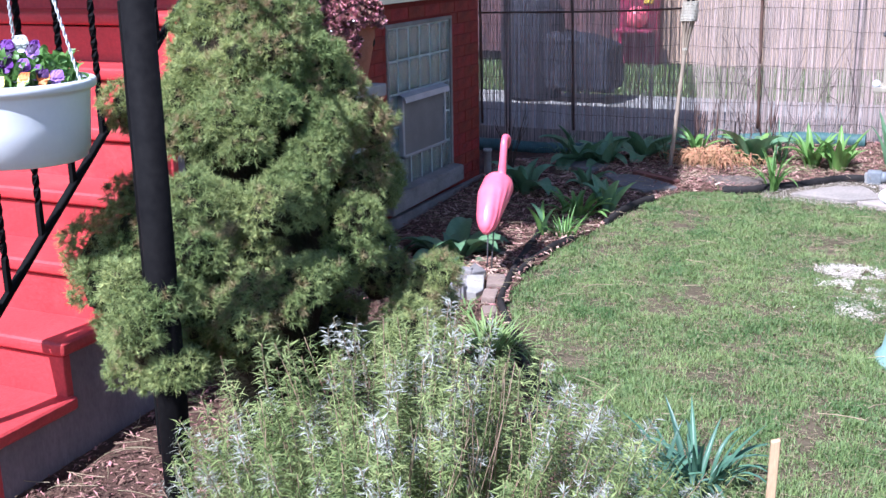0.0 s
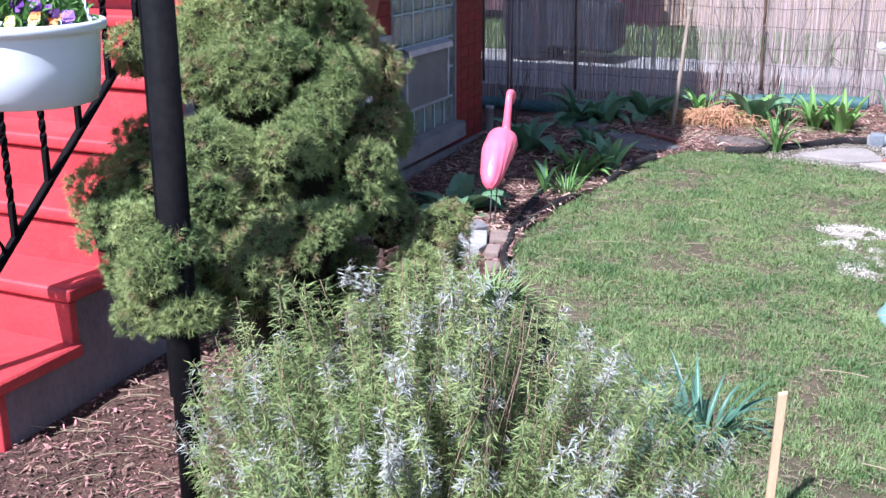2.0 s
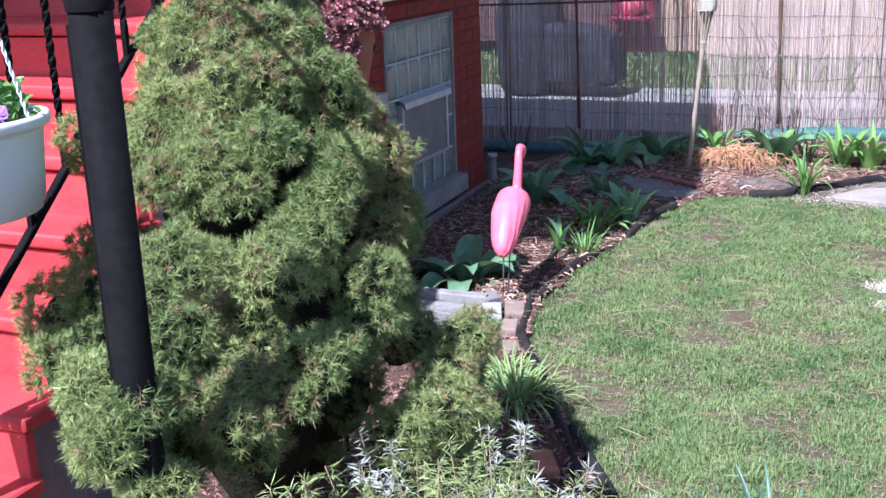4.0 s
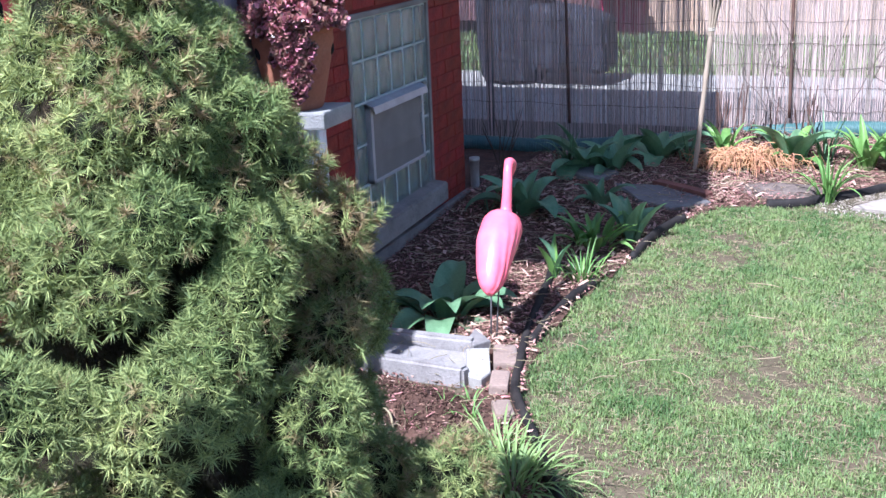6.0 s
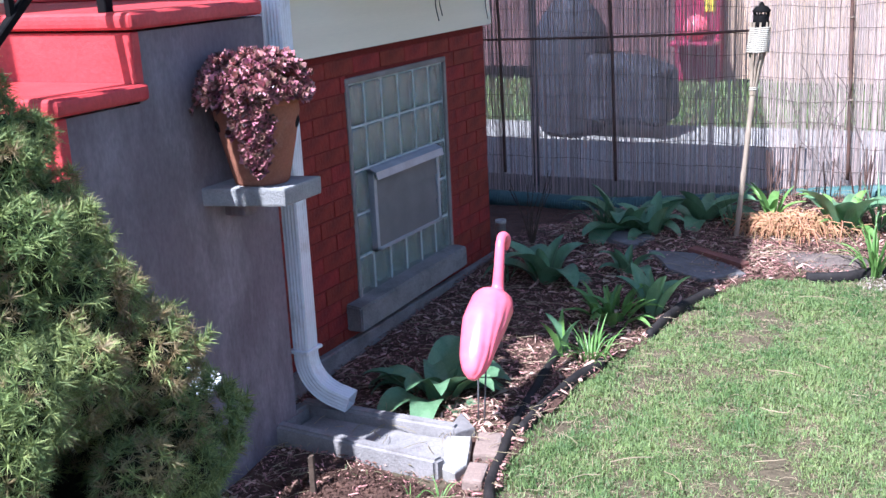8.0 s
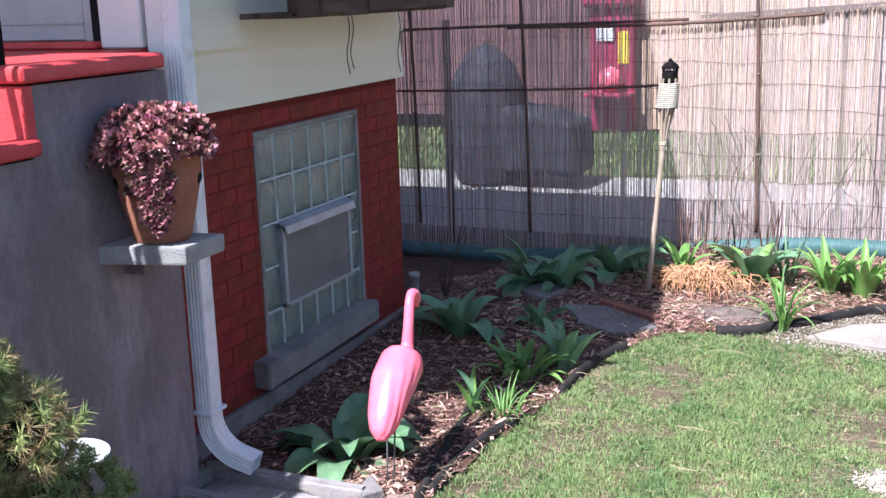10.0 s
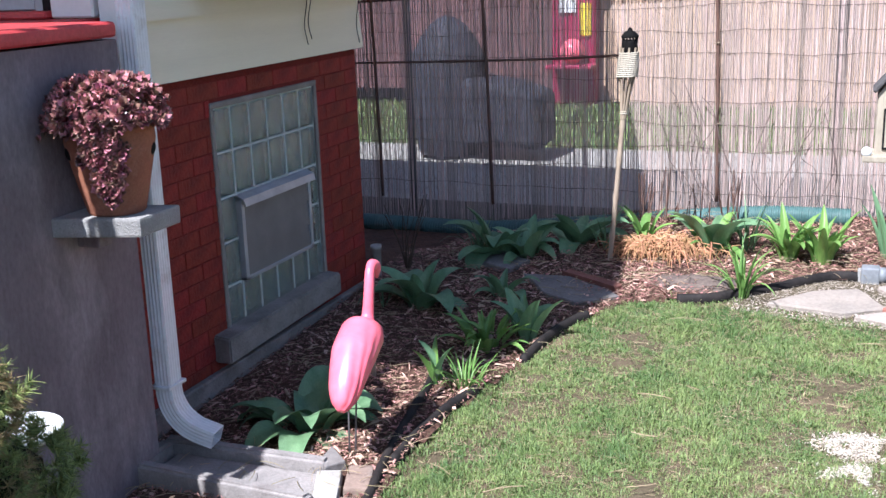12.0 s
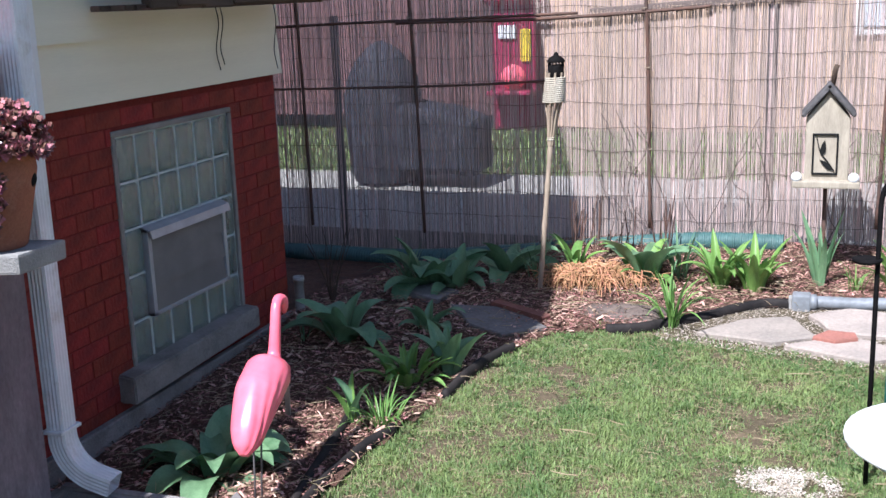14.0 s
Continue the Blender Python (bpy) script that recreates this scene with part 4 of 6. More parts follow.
    for c, R, a in lobes:
        out = np.array([math.cos(a), math.sin(a), 0.5])
        out /= np.linalg.norm(out)
        low = c[2] < 0.82
        stretch = 0.25 if low else 0.0          # the lower lobes reach outwards
        # near-black heart in each lobe, stops light and darkens the gaps
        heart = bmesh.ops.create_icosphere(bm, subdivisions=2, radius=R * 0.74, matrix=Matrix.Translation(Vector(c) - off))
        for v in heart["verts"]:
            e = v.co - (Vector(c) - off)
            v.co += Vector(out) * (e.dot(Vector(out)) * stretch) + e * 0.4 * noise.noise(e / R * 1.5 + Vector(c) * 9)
        m = int(4 * math.pi * R * R / 0.0175 ** 2)
        k = np.arange(m)
        zz = 1 - 2 * (k + 0.5) / m
        ph = golden * k + rng.uniform(0, 6.283)
        d = np.stack([np.sqrt(1 - zz * zz) * np.cos(ph), np.sqrt(1 - zz * zz) * np.sin(ph), zz], -1) + rng.normal(0, 0.07, (m, 3))
        d /= np.linalg.norm(d, axis=1, keepdims=True)
        d = d[((d @ out) > -0.45) & (d[:, 2] > (-0.38 if low else -0.6))]
        lump = 1.6 * np.array([noise.noise(tuple(v * 1.5 + c * 9)) for v in d])
        p = c + d * (R * (0.97 + 0.25 * lump) * rng.uniform(0.90, 1.10, len(d)))[:, None] + out * ((d @ out) * R * stretch)[:, None]
        ax = d + np.array([0, 0, 0.25]) + out * 0.25 + rng.normal(0, 0.2, d.shape)
        ax /= np.linalg.norm(ax, axis=1, keepdims=True)
        tips.append(p), axes.append(ax)
        wave = np.array([noise.noise(tuple(v * 3.0)) for v in p]) + rng.normal(0, 0.12, len(p))
        brown.append(rng.random(len(p)) < np.clip((0.10 if low else 0.17) + 0.9 * (wave - 0.08), 0.04, 0.6) * np.clip((p[:, 2] - 0.1) * 1.3, 0.15, 1))
    part("inner_crown", bm, M_core, tree, "near-black inner mass, shade between the needle tufts put into colour", True)
    tips, axes, brown = np.concatenate(tips), np.concatenate(axes), np.concatenate(brown)
    tips = tips - np.array(off)
    for name, sel, m, lab in (("needles", ~brown, M_needle, "yellow-green spruce needles"), ("browned_foliage", brown, M_tip, "browned spruce tips")):
        V, F = sprays(tips[sel], axes[sel], 38, 0.0225, 1.0, 0.0008, rng, 0.012, 0.5)
        tagged(raw(name, V, F, m, tree, lab), kind="stuff")


def narrow_leaves(pts, axes, per, length, width, rng, reach, forward):
    """Slim lance leaves set round stems, each two triangles folded at mid length."""
    n = len(pts)
    t = rng.uniform(0, 1, (n, per, 1))
    ax = axes[:, None, :]
    rnd = rng.normal(size=(n, per, 3))
    rnd -= ax * (rnd * ax).sum(-1, keepdims=True)
    rnd /= np.linalg.norm(rnd, axis=-1, keepdims=True) + 1e-9
    d = ax * (forward + rng.normal(0, 0.25, (n, per, 1))) + rnd
    d /= np.linalg.norm(d, axis=-1, keepdims=True)
    ln = length * rng.uniform(0.55, 1.25, (n, per, 1))
    base = pts[:, None, :] - ax * reach * t
    side = np.cross(d, ax + 0.4 * rng.normal(size=(n, per, 3)))
    side /= np.linalg.norm(side, axis=-1, keepdims=True) + 1e-9
    mid = base + d * ln * 0.5
    tip = base + d * ln + np.array([0, 0, -0.25]) * ln * rng.uniform(-0.6, 1.4, (n, per, 1))
    V = np.stack([base, mid + side * width, tip, mid - side * width], 2).reshape(-1, 3)
    q = np.arange(n * per)[:, None] * 4
    return V, np.concatenate([q + np.array([[0, 1, 3]]), q + np.array([[1, 2, 3]])])


def build_lavender():
    B = np.array([1.84, -3.50])
    gz = ground_z(B[0], B[1])
    bush = thing("lavender_bush", (B[0], B[1], gz), "grey-green lavender bush with dry woody stalks", "shrub")
    rng = np.random.default_rng(23)
    SV, SF = [], []
    kinds = {"green": ([], []), "grey": ([], [])}
    def stalk(line, w0):
        for q in range(len(line) - 1):
            w = w0 * (1 - 0.6 * q / len(line))
            b = len(SV)
            for p in (line[q], line[q + 1]):
                for o in ((w, 0, 0), (-w / 2, w * 0.87, 0), (-w / 2, -w * 0.87, 0)):
                    SV.append(p + np.array(o))
            SF.extend([(b, b + 1, b + 4, b + 3), (b + 1, b + 2, b + 5, b + 4), (b + 2, b, b + 3, b + 5)])
    for s in range(560):
        a, r = rng.uniform(0, 6.283), math.sqrt(rng.random())
        base = np.array([0.20 * r * math.cos(a), 0.13 * r * math.sin(a), 0.0])
        top = np.array([0.03 + 0.55 * r * math.cos(a), 0.30 * r * math.sin(a), 0]) + rng.normal(0, 0.025, 3)
        patch = noise.noise((top[0] * 6, top[1] * 6, 3))
        hgt = (0.98 - 0.30 * r ** 2 + 0.07 * patch + rng.normal(0, 0.035)) * (1.0 if rng.random() < 0.55 else rng.uniform(0.6, 0.94))
        top[2] = hgt
        mid = base * 0.45 + top * 0.55 + np.array([0, 0, 0.04]) + rng.normal(0, 0.035, 3)
        ts = np.linspace(0, 1, 25)[:, None]
        line = (1 - ts) ** 2 * base + 2 * (1 - ts) * ts * mid + ts ** 2 * top + np.cumsum(rng.normal(0, 0.004, (25, 3)), 0)
        dirs = np.gradient(line, axis=0)
        dirs /= np.linalg.norm(dirs, axis=1, keepdims=True)
        stalk(line[::2], 0.0017)
        bare = math.hypot(top[0] - 0.17, top[1] + 0.10) < 0.15
        if bare and rng.random() < 0.6:
            continue
        silver = np.clip(0.22 + 1.3 * patch, 0.03, 0.9)
        for q in range(6, 25):
            grey = rng.random() < silver * np.clip((q - 18) / 5, 0.03, 0.95)
            pts, axs = kinds["grey" if grey else "green"]
            pts.append(line[q]), axs.append(dirs[q])
    tagged(raw("woody_stalk", SV, SF, M_lavdry, bush, "brown woody stalks"), kind="stuff")
    for name, key, m, lab in (("green_foliage", "green", M_lavgreen, "narrow green leaves"), ("grey_foliage", "grey", M_lavgrey, "narrow silver-grey leaves")):
        pts, axs = kinds[key]
        V, F = narrow_leaves(np.array(pts), np.array(axs), 26, 0.028 if key == "green" else 0.022, 0.0011, rng, 0.035, 0.08 if key == "green" else 0.3)
        tagged(raw(name, V, F, m, bush, lab), kind="stuff")


build_spruce()
build_lavender()

# ---- stoop railing ----
def build_railing():
    X = 0.10
    rail = thing("stair_railing", (X, -2.95, -0.1), "black wrought iron railing with twisted balusters and scrolls", "railing")
    low = lambda y: 0.432 + (y + 2.786) * 0.86
    def put(name, bm, label="", smooth=False):
        bmesh.ops.transform(bm, matrix=Matrix.Translation((-X, 2.95, 0.1)), verts=bm.verts)
        return part(name, bm, M_black, rail, label, smooth)
    def bar(y0, y1, dz, w, h):
        bm = bmesh.new()
        vs = [bm.verts.new((X + sx * w, y, low(y) + dz + sz * h)) for y in (y0, y1) for sx, sz in ((-1, -1), (1, -1), (1, 1), (-1, 1))]
        for f in ((0, 1, 2, 3), (7, 6, 5, 4), (0, 4, 5, 1), (1, 5, 6, 2), (2, 6, 7, 3), (3, 7, 4, 0)):
            bm.faces.new([vs[i] for i in f])
        bmesh.ops.bevel(bm, geom=list(bm.edges), offset=0.003, segments=1, affect="EDGES")
        return bm
    put("bottom_rail", bar(-3.02, -1.36, 0.0, 0.013, 0.014))
    put("handrail", bar(-3.06, -1.34, 0.88, 0.024, 0.016), "flat moulded black handrail")
    def twisted(y, z0, z1, tw=26.0, r=0.0085):
        bm = bmesh.new()
        n = 40
        rows = []
        for i in range(n + 1):
            t = i / n
            a = tw * min(max((t - 0.12) / 0.76, 0), 1)
            rows.append([bm.verts.new((X + r * 1.414 * math.cos(a + math.pi / 4 + k * math.pi / 2), y + r * 1.414 * math.sin(a + math.pi / 4 + k * math.pi / 2), z0 + (z1 - z0) * t)) for k in range(4)])
        for p, q in zip(rows, rows[1:]):
            for k in range(4):
                bm.faces.new((p[k], p[(k + 1) % 4], q[(k + 1) % 4], q[k]))
        bm.faces.new(rows[0][::-1]), bm.faces.new(rows[-1])
        return bm
    for i in range(9):
        y = -2.786 + 0.162 * i
        put("baluster", twisted(y, low(y), low(y) + 0.88))
    for y, z0 in ((-2.985, -0.02), (-1.33, 1.40)):
        put("newel_post", boxed((X - 0.016, y - 0.016, z0), (X + 0.016, y + 0.016, low(y) + 0.93), 0.003))
        bm = bmesh.new()
        bmesh.ops.create_uvsphere(bm, u_segments=14, v_segments=10, radius=0.027, matrix=Matrix.Translation((X, y, low(y) + 0.95)))
        put("finial", bm, "", True)
    # scrolls between newel and first baluster
    def scroll(cy, cz, flip, size):
        pts = []
        for k in range(46):
            t = k / 45
            a = -0.6 + t * 8.6
            r = size * (1.0 - 0.82 * t)
            pts.append((X, cy + flip * r * math.cos(a), cz + r * math.sin(a)))
        return tube(bmesh.new(), pts, 0.0062, 6)
    for cz, fl, s in ((0.36, 1, 0.050), (0.47, -1, 0.055), (0.60, 1, 0.062), (0.73, 1, 0.062), (0.86, -1, 0.055), (0.99, 1, 0.050)):
        put("scroll", scroll(-2.885, cz + 0.05, fl, s), "curled iron scroll", True)


# ---- post and hanging basket ----
def leaf_mesh(name, L, W, bend, fold, material, n=9, tip=1.6, twist=0.0):
    """A blade that rises along z and bows over towards x."""
    bm = bmesh.new()
    rows = []
    x = z = 0.0
    for i in range(n + 1):
        t = i / n
        ang = bend * t ** 1.4
        if i:
            x += L / n * math.sin(ang)
            z += L / n * math.cos(ang)
        w = W * 0.5 * (math.sin(math.pi * min(0.12 + 0.88 * t, 1.0) ** 0.8) ** (1.0 / tip)) if t < 1 else 0.0005
        nx, nz = math.cos(ang), -math.sin(ang)
        tw = twist * t
        row = []
        for s in (-1, -0.5, 0, 0.5, 1):
            up = fold * abs(s) * w + 0.06 * w * math.sin(9 * t + 2 * s)
            yy = s * w
            row.append(bm.verts.new((x - nx * up + math.sin(tw) * yy * 0.5, yy * math.cos(tw), z - nz * up)))
        rows.append(row)
    for a, b in zip(rows, rows[1:]):
        for k in range(4):
            bm.faces.new((a[k], a[k + 1], b[k + 1], b[k]))
    me = bpy.data.meshes.new(name)
    bm.to_mesh(me)
    bm.free()
    me.materials.append(material)
    me.polygons.foreach_set("use_smooth", [True] * len(me.polygons))
    return me


def build_post_and_basket():
    px, py = 1.17, -3.36
    gz = ground_z(px, py)
    post = thing("steel_post", (px, py, gz), "tall round black painted steel post", "post")
    part("pole", tube(bmesh.new(), [(0, 0, -0.02), (0, 0, 1.60)], 0.034, 24), M_black, post, "", True)
    part("hanger_strip", boxed((-0.043, -0.012, 0.55), (-0.0335, 0.010, 1.56), 0.002), M_black, post)
    part("cap", lathe(bmesh.new(), [(0.037, 1.58), (0.039, 1.61), (0.022, 1.63), (0.0, 1.635)], 20), M_black, post, "", True)
    arm = spline([(0, 0, 1.60), (0, 0, 1.80), (-0.06, 0.03, 2.05), (-0.25, 0.11, 2.20), (-0.50, 0.22, 2.22), (-0.64, 0.282, 2.16), (-0.652, 0.288, 2.10)], 8)
    part("bracket_arm", tube(bmesh.new(), arm, 0.007, 8), M_black, post, "curved black hanging bracket", True)
    bx, by, bz = px - 0.652, py + 0.288, 0.932
    hb = thing("hanging_basket", (bx, by, bz), "white plastic hanging basket planted with pansies", "planter")
    pot = [(0.0, 0.0), (0.156, 0.0), (0.163, 0.004), (0.166, 0.018), (0.171, 0.022), (0.178, 0.10), (0.184, 0.172), (0.185, 0.178), (0.197, 0.182), (0.201, 0.188), (0.202, 0.200), (0.198, 0.206), (0.186, 0.206), (0.176, 0.200), (0.172, 0.17), (0.0, 0.165)]
    bm = lathe(bmesh.new(), pot, 48)
    part("pot", bm, M_pot, hb, "", True)
    part("soil", lathe(bmesh.new(), [(0.0, 0.186), (0.1, 0.184), (0.173, 0.178), (0.17, 0.17)], 24), M_mulch, hb, "dark potting soil")
    for k, a in enumerate((-2.0, 0.2, 2.3)):
        top = Vector((0, 0, gz + 2.08 - bz))
        q = Vector((0.19 * math.cos(a), 0.19 * math.sin(a), 0.19))
        if k == 0:
            part("hanger", boxed((q.x - 0.012, q.y - 0.006, q.z - 0.004), (q.x + 0.012, q.y + 0.006, q.z + 0.03), 0.003), M_pot, hb)
        pts = [q.lerp(top, t) for t in np.linspace(0, 1, 30)]
        bm = bmesh.new()
        if k == 0:
            tube(bm, pts, 0.0042, 6)
        else:
            for ph in (0, math.pi):
                tube(bm, [p + 0.0028 * Vector((math.cos(i * 1.3 + ph), math.sin(i * 1.3 + ph), 0)) for i, p in enumerate([q.lerp(top, t) for t in np.linspace(0, 1, 90)])], 0.0022, 5)
        part("hanger", bm, M_pot, hb, "white twisted hanger strand", True)
    rng = random.Random(12)
    lm = [leaf_mesh("pansy_leaf", 0.05, 0.026, 1.2, 0.2, M_lily, 5) for _ in range(1)]
    V, F = [], []
    for k in range(420):
        a, r = rng.uniform(0, 6.283), 0.165 * math.sqrt(rng.random())
        z = 0.185 + rng.uniform(0.0, 0.06) + 0.03 * (1 - r / 0.165)
        m = Matrix.Translation((r * math.cos(a), r * math.sin(a), z)) @ Euler((rng.normalvariate(0, 0.5), rng.normalvariate(0, 0.5), rng.uniform(0, 6.28))).to_matrix().to_4x4() @ Matrix.Scale(rng.uniform(0.5, 1.0), 4)
        b = len(V)
        V += [tuple(m @ v.co) for v in lm[0].vertices]
        F += [tuple(b + i for i in p.vertices) for p in lm[0].polygons]
    tagged(raw("foliage", V, F, M_lily, hb, "green pansy foliage", True), kind="stuff")
    violet = mat("violet_petal", (0.12, 0.02, 0.22), (0.2, 0.05, 0.33), 30, 0.6, 0, thin=0.2)
    plum = mat("plum_petal", (0.035, 0.006, 0.06), (0.06, 0.012, 0.09), 30, 0.6, 0, thin=0.1)
    orange = mat("orange_petal", (0.85, 0.22, 0.05), (0.8, 0.32, 0.1), 30, 0.6, 0, thin=0.2)
    lemon = mat("lemon_petal", (0.85, 0.70, 0.12), (0.85, 0.8, 0.4), 30, 0.6, 0, thin=0.2)
    ivory = mat("ivory_petal", (0.82, 0.80, 0.72), (0.75, 0.7, 0.75), 30, 0.6, 0, thin=0.2)
    lilac = mat("lilac_petal", (0.34, 0.16, 0.5), (0.42, 0.25, 0.55), 30, 0.6, 0, thin=0.2)
    spots = [(-0.15, -0.10, 0.235, ivory, lemon), (-0.13, -0.13, 0.225, lemon, lemon), (-0.16, -0.04, 0.265, plum, violet), (-0.12, -0.05, 0.27, violet, plum),
             (0.02, -0.12, 0.24, plum, orange), (0.035, -0.14, 0.225, orange, orange), (0.03, -0.04, 0.29, violet, plum), (0.055, -0.02, 0.30, ivory, ivory),
             (0.115, -0.08, 0.25, lilac, violet), (0.125, -0.05, 0.235, violet, lilac), (0.09, -0.02, 0.28, plum, lilac), (-0.05, 0.03, 0.27, lemon, ivory),
             (0.0, 0.08, 0.28, violet, lilac), (0.14, -0.11, 0.225, orange, lemon), (0.09, -0.14, 0.215, lemon, lemon), (0.07, -0.09, 0.255, plum, violet), (0.155, -0.06, 0.225, plum, orange), (-0.04, -0.14, 0.215, ivory, lilac), (0.16, -0.02, 0.22, lilac, lilac)]
    for x, y, z, upm, lowm in spots:
        fl = part("flower_stem", tube(bmesh.new(), [(x * 0.8, y * 0.8, 0.18), (x, y + 0.006, z)], 0.0015, 5), M_lily, hb)
        face = Euler((radians(62 + rng.uniform(-18, 18)), 0, radians(rng.uniform(-10, 50)))).to_matrix()
        for k, (ang, mm, r) in enumerate(((55, upm, 0.013), (125, upm, 0.013), (5, lowm, 0.0115), (175, lowm, 0.0115), (270, lowm, 0.014))):
            bm = bmesh.new()
            c = Vector((math.cos(radians(ang)) * 0.010, math.sin(radians(ang)) * 0.010, -0.001 * k))
            ring = [bm.verts.new(Vector((x, y, z)) + face @ (c + Vector((r * math.cos(q), r * math.sin(q), 0.003 * math.sin(3 * q))))) for q in np.linspace(0, 2 * math.pi, 11)[:-1]]
            bm.faces.new(ring)
            part("petal", bm, mm, fl)


# ---- shelf with the planter ----
def build_shelf_and_jar():
    sl = thing("shelf_slab", (0.31, -0.985, 0.815), "pale concrete slab shelf let into the stoop wall", "shelf")
    bm = boxed((-0.16, -0.095, 0.0), (0.125, 0.10, 0.056), 0.008, 2)
    for v in bm.verts:
        v.co.y += 0.27 * v.co.x + 0.004 * noise.noise(v.co * 20)
    part("slab", bm, M_concrete, sl)
    part("bracket", boxed((-0.17, -0.03, -0.05), (-0.05, 0.03, 0.0), 0.004), M_stucco, sl)
    jar = thing("strawberry_jar", (0.305, -0.975, 0.871), "terracotta pocket jar overflowing with red succulents", "planter")
    prof = [(0.0, 0.0), (0.078, 0.0), (0.083, 0.006), (0.098, 0.07), (0.118, 0.16), (0.128, 0.21), (0.126, 0.235), (0.128, 0.24), (0.135, 0.243), (0.135, 0.258), (0.122, 0.26), (0.118, 0.23), (0.0, 0.22)]
    part("pot", lathe(bmesh.new(), prof, 40), M_terra, jar, "", True)
    # pockets are near-black balls, the shade in each hole put into colour
    for a in (0.38, -2.2, 1.8, 3.1):
        d = Vector((math.cos(a), math.sin(a), 0))
        bm = bmesh.new()
        bmesh.ops.create_uvsphere(bm, u_segments=16, v_segments=10, radius=0.030, matrix=Matrix.Translation(d * 0.102 + Vector((0, 0, 0.185))) @ Matrix.Diagonal((0.9, 0.9, 1.0, 1)))
        part("pocket", bm, M_gap, jar, "near-black ball for the shade inside a planting pocket", True)
    # succulent rosettes
    rng = np.random.default_rng(41)
    rosettes = []
    for k in range(330):
        a, e = rng.uniform(0, 6.283), rng.uniform(-0.15, 1.0)
        rad = 0.155 * math.sqrt(max(0.02, 1 - max(e, 0) ** 2 * 0.9)) + rng.normal(0, 0.008)
        rosettes.append(((rad * math.cos(a), rad * math.sin(a), 0.268 + 0.115 * e), (math.cos(a), math.sin(a), 0.35 + e)))
    for k in range(120):                       # the trailing tress towards the garden
        t = rng.random()
        a = -1.02 + rng.normal(0, 0.27 * (1 - 0.6 * t))
        rad = 0.148 - 0.045 * t
        rosettes.append(((rad * math.cos(a), rad * math.sin(a), 0.25 - 0.20 * t), (math.cos(a), math.sin(a), 0.2)))
    for k in range(90):                       # dark side bulge by the wall
        a = 2.9 + rng.normal(0, 0.35)
        rosettes.append(((0.17 * math.cos(a), 0.13 * math.sin(a) - 0.05, 0.26 + rng.normal(0, 0.045)), (math.cos(a), math.sin(a), 0.3)))
    V, F = [], []
    for p, d in rosettes:
        q = Vector(d).to_track_quat("Z", "Y").to_matrix()
        size = rng.uniform(0.016, 0.034)
        for k in range(16):
            a = k * 2.4
            r = size * (0.35 + 0.65 * k / 16)
            el = 1.1 - 0.9 * k / 16
            tip = Vector((r * math.cos(a), r * math.sin(a), size * 0.9 * el))
            w = size * 0.30
            side = Vector((-math.sin(a), math.cos(a), 0)) * w
            mid = tip * 0.6
            b = len(V)
            for v in (Vector((0, 0, 0)), mid - side, mid + side, tip):
                V.append(tuple(q @ v + Vector(p)))
            F += [(b, b + 1, b + 2), (b + 1, b + 3, b + 2)]
    tagged(raw("succulent", V, F, M_sedum, jar, "purple-red succulent rosettes trailing down"), kind="stuff")


# ---- flamingo ----
def build_flamingo():
    fx, fy = 0.775, -0.455
    bm = bmesh.new()
    # body: a teardrop, tail low towards the steps, the neck rising beyond
    spine = spline([(0.026, -0.155, 0.158), (0.022, -0.13, 0.190), (0.012, -0.07, 0.245), (0.002, 0.0, 0.295), (-0.003, 0.065, 0.328), (-0.006, 0.11, 0.350), (-0.007, 0.133, 0.372)], 7)
    n = len(spine)
    rad = [float(np.interp(i / (n - 1), [0, 0.1, 0.25, 0.5, 0.72, 0.88, 0.96, 1.0], [0.014, 0.033, 0.055, 0.075, 0.076, 0.060, 0.043, 0.024])) for i in range(n)]
    neck = spline([(-0.007, 0.136, 0.375), (-0.006, 0.147, 0.43), (-0.006, 0.16, 0.49), (-0.009, 0.175, 0.53), (-0.013, 0.197, 0.546), (-0.016, 0.222, 0.54), (-0.018, 0.24, 0.515), (-0.019, 0.247, 0.49)], 6)
    m = len(neck)
    rad2 = [float(np.interp(i / (m - 1), [0, 0.2, 0.5, 0.66, 0.75, 0.85, 1], [0.021, 0.018, 0.016, 0.020, 0.023, 0.018, 0.006])) for i in range(m)]
    tube(bm, spine + neck[2:], rad + rad2[2:], 64)
    bm.verts.ensure_lookup_table()
    for i in range(n):                          # wing feathers: long folds down the garden-side flank
        c = spine[i]
        for k in range(64):
            v = bm.verts[i * 64 + k]
            o = v.co - c
            flank = max(0.0, o.x / (rad[i] + 1e-6)) ** 0.7
            fade = min(1.0, max(0.0, (0.35 - c.z) / 0.05))
            v.co += o.normalized() * 0.0019 * flank * fade * math.sin(o.y * 420 + c.z * 62)
    nb = len(bm.faces)
    gz = ground_z(fx, fy) - 0.03
    for s in (-0.018, 0.016):
        tube(bm, [(s + 0.004, -0.02, 0.25), (s * 0.8, -0.028, 0.1), (s * 0.6 - 0.008, -0.034, gz)], 0.0032, 6)
    bm.faces.ensure_lookup_table()
    for i, f in enumerate(bm.faces):
        f.smooth = True
        f.material_index = 1 if i >= nb else 0
    ob = part("flamingo_ornament", bm, M_pink)
    ob.data.materials.append(M_link)
    ob.location = (fx, fy, 0)
    tagged(ob, "bright pink plastic lawn flamingo on wire legs", "garden ornament")


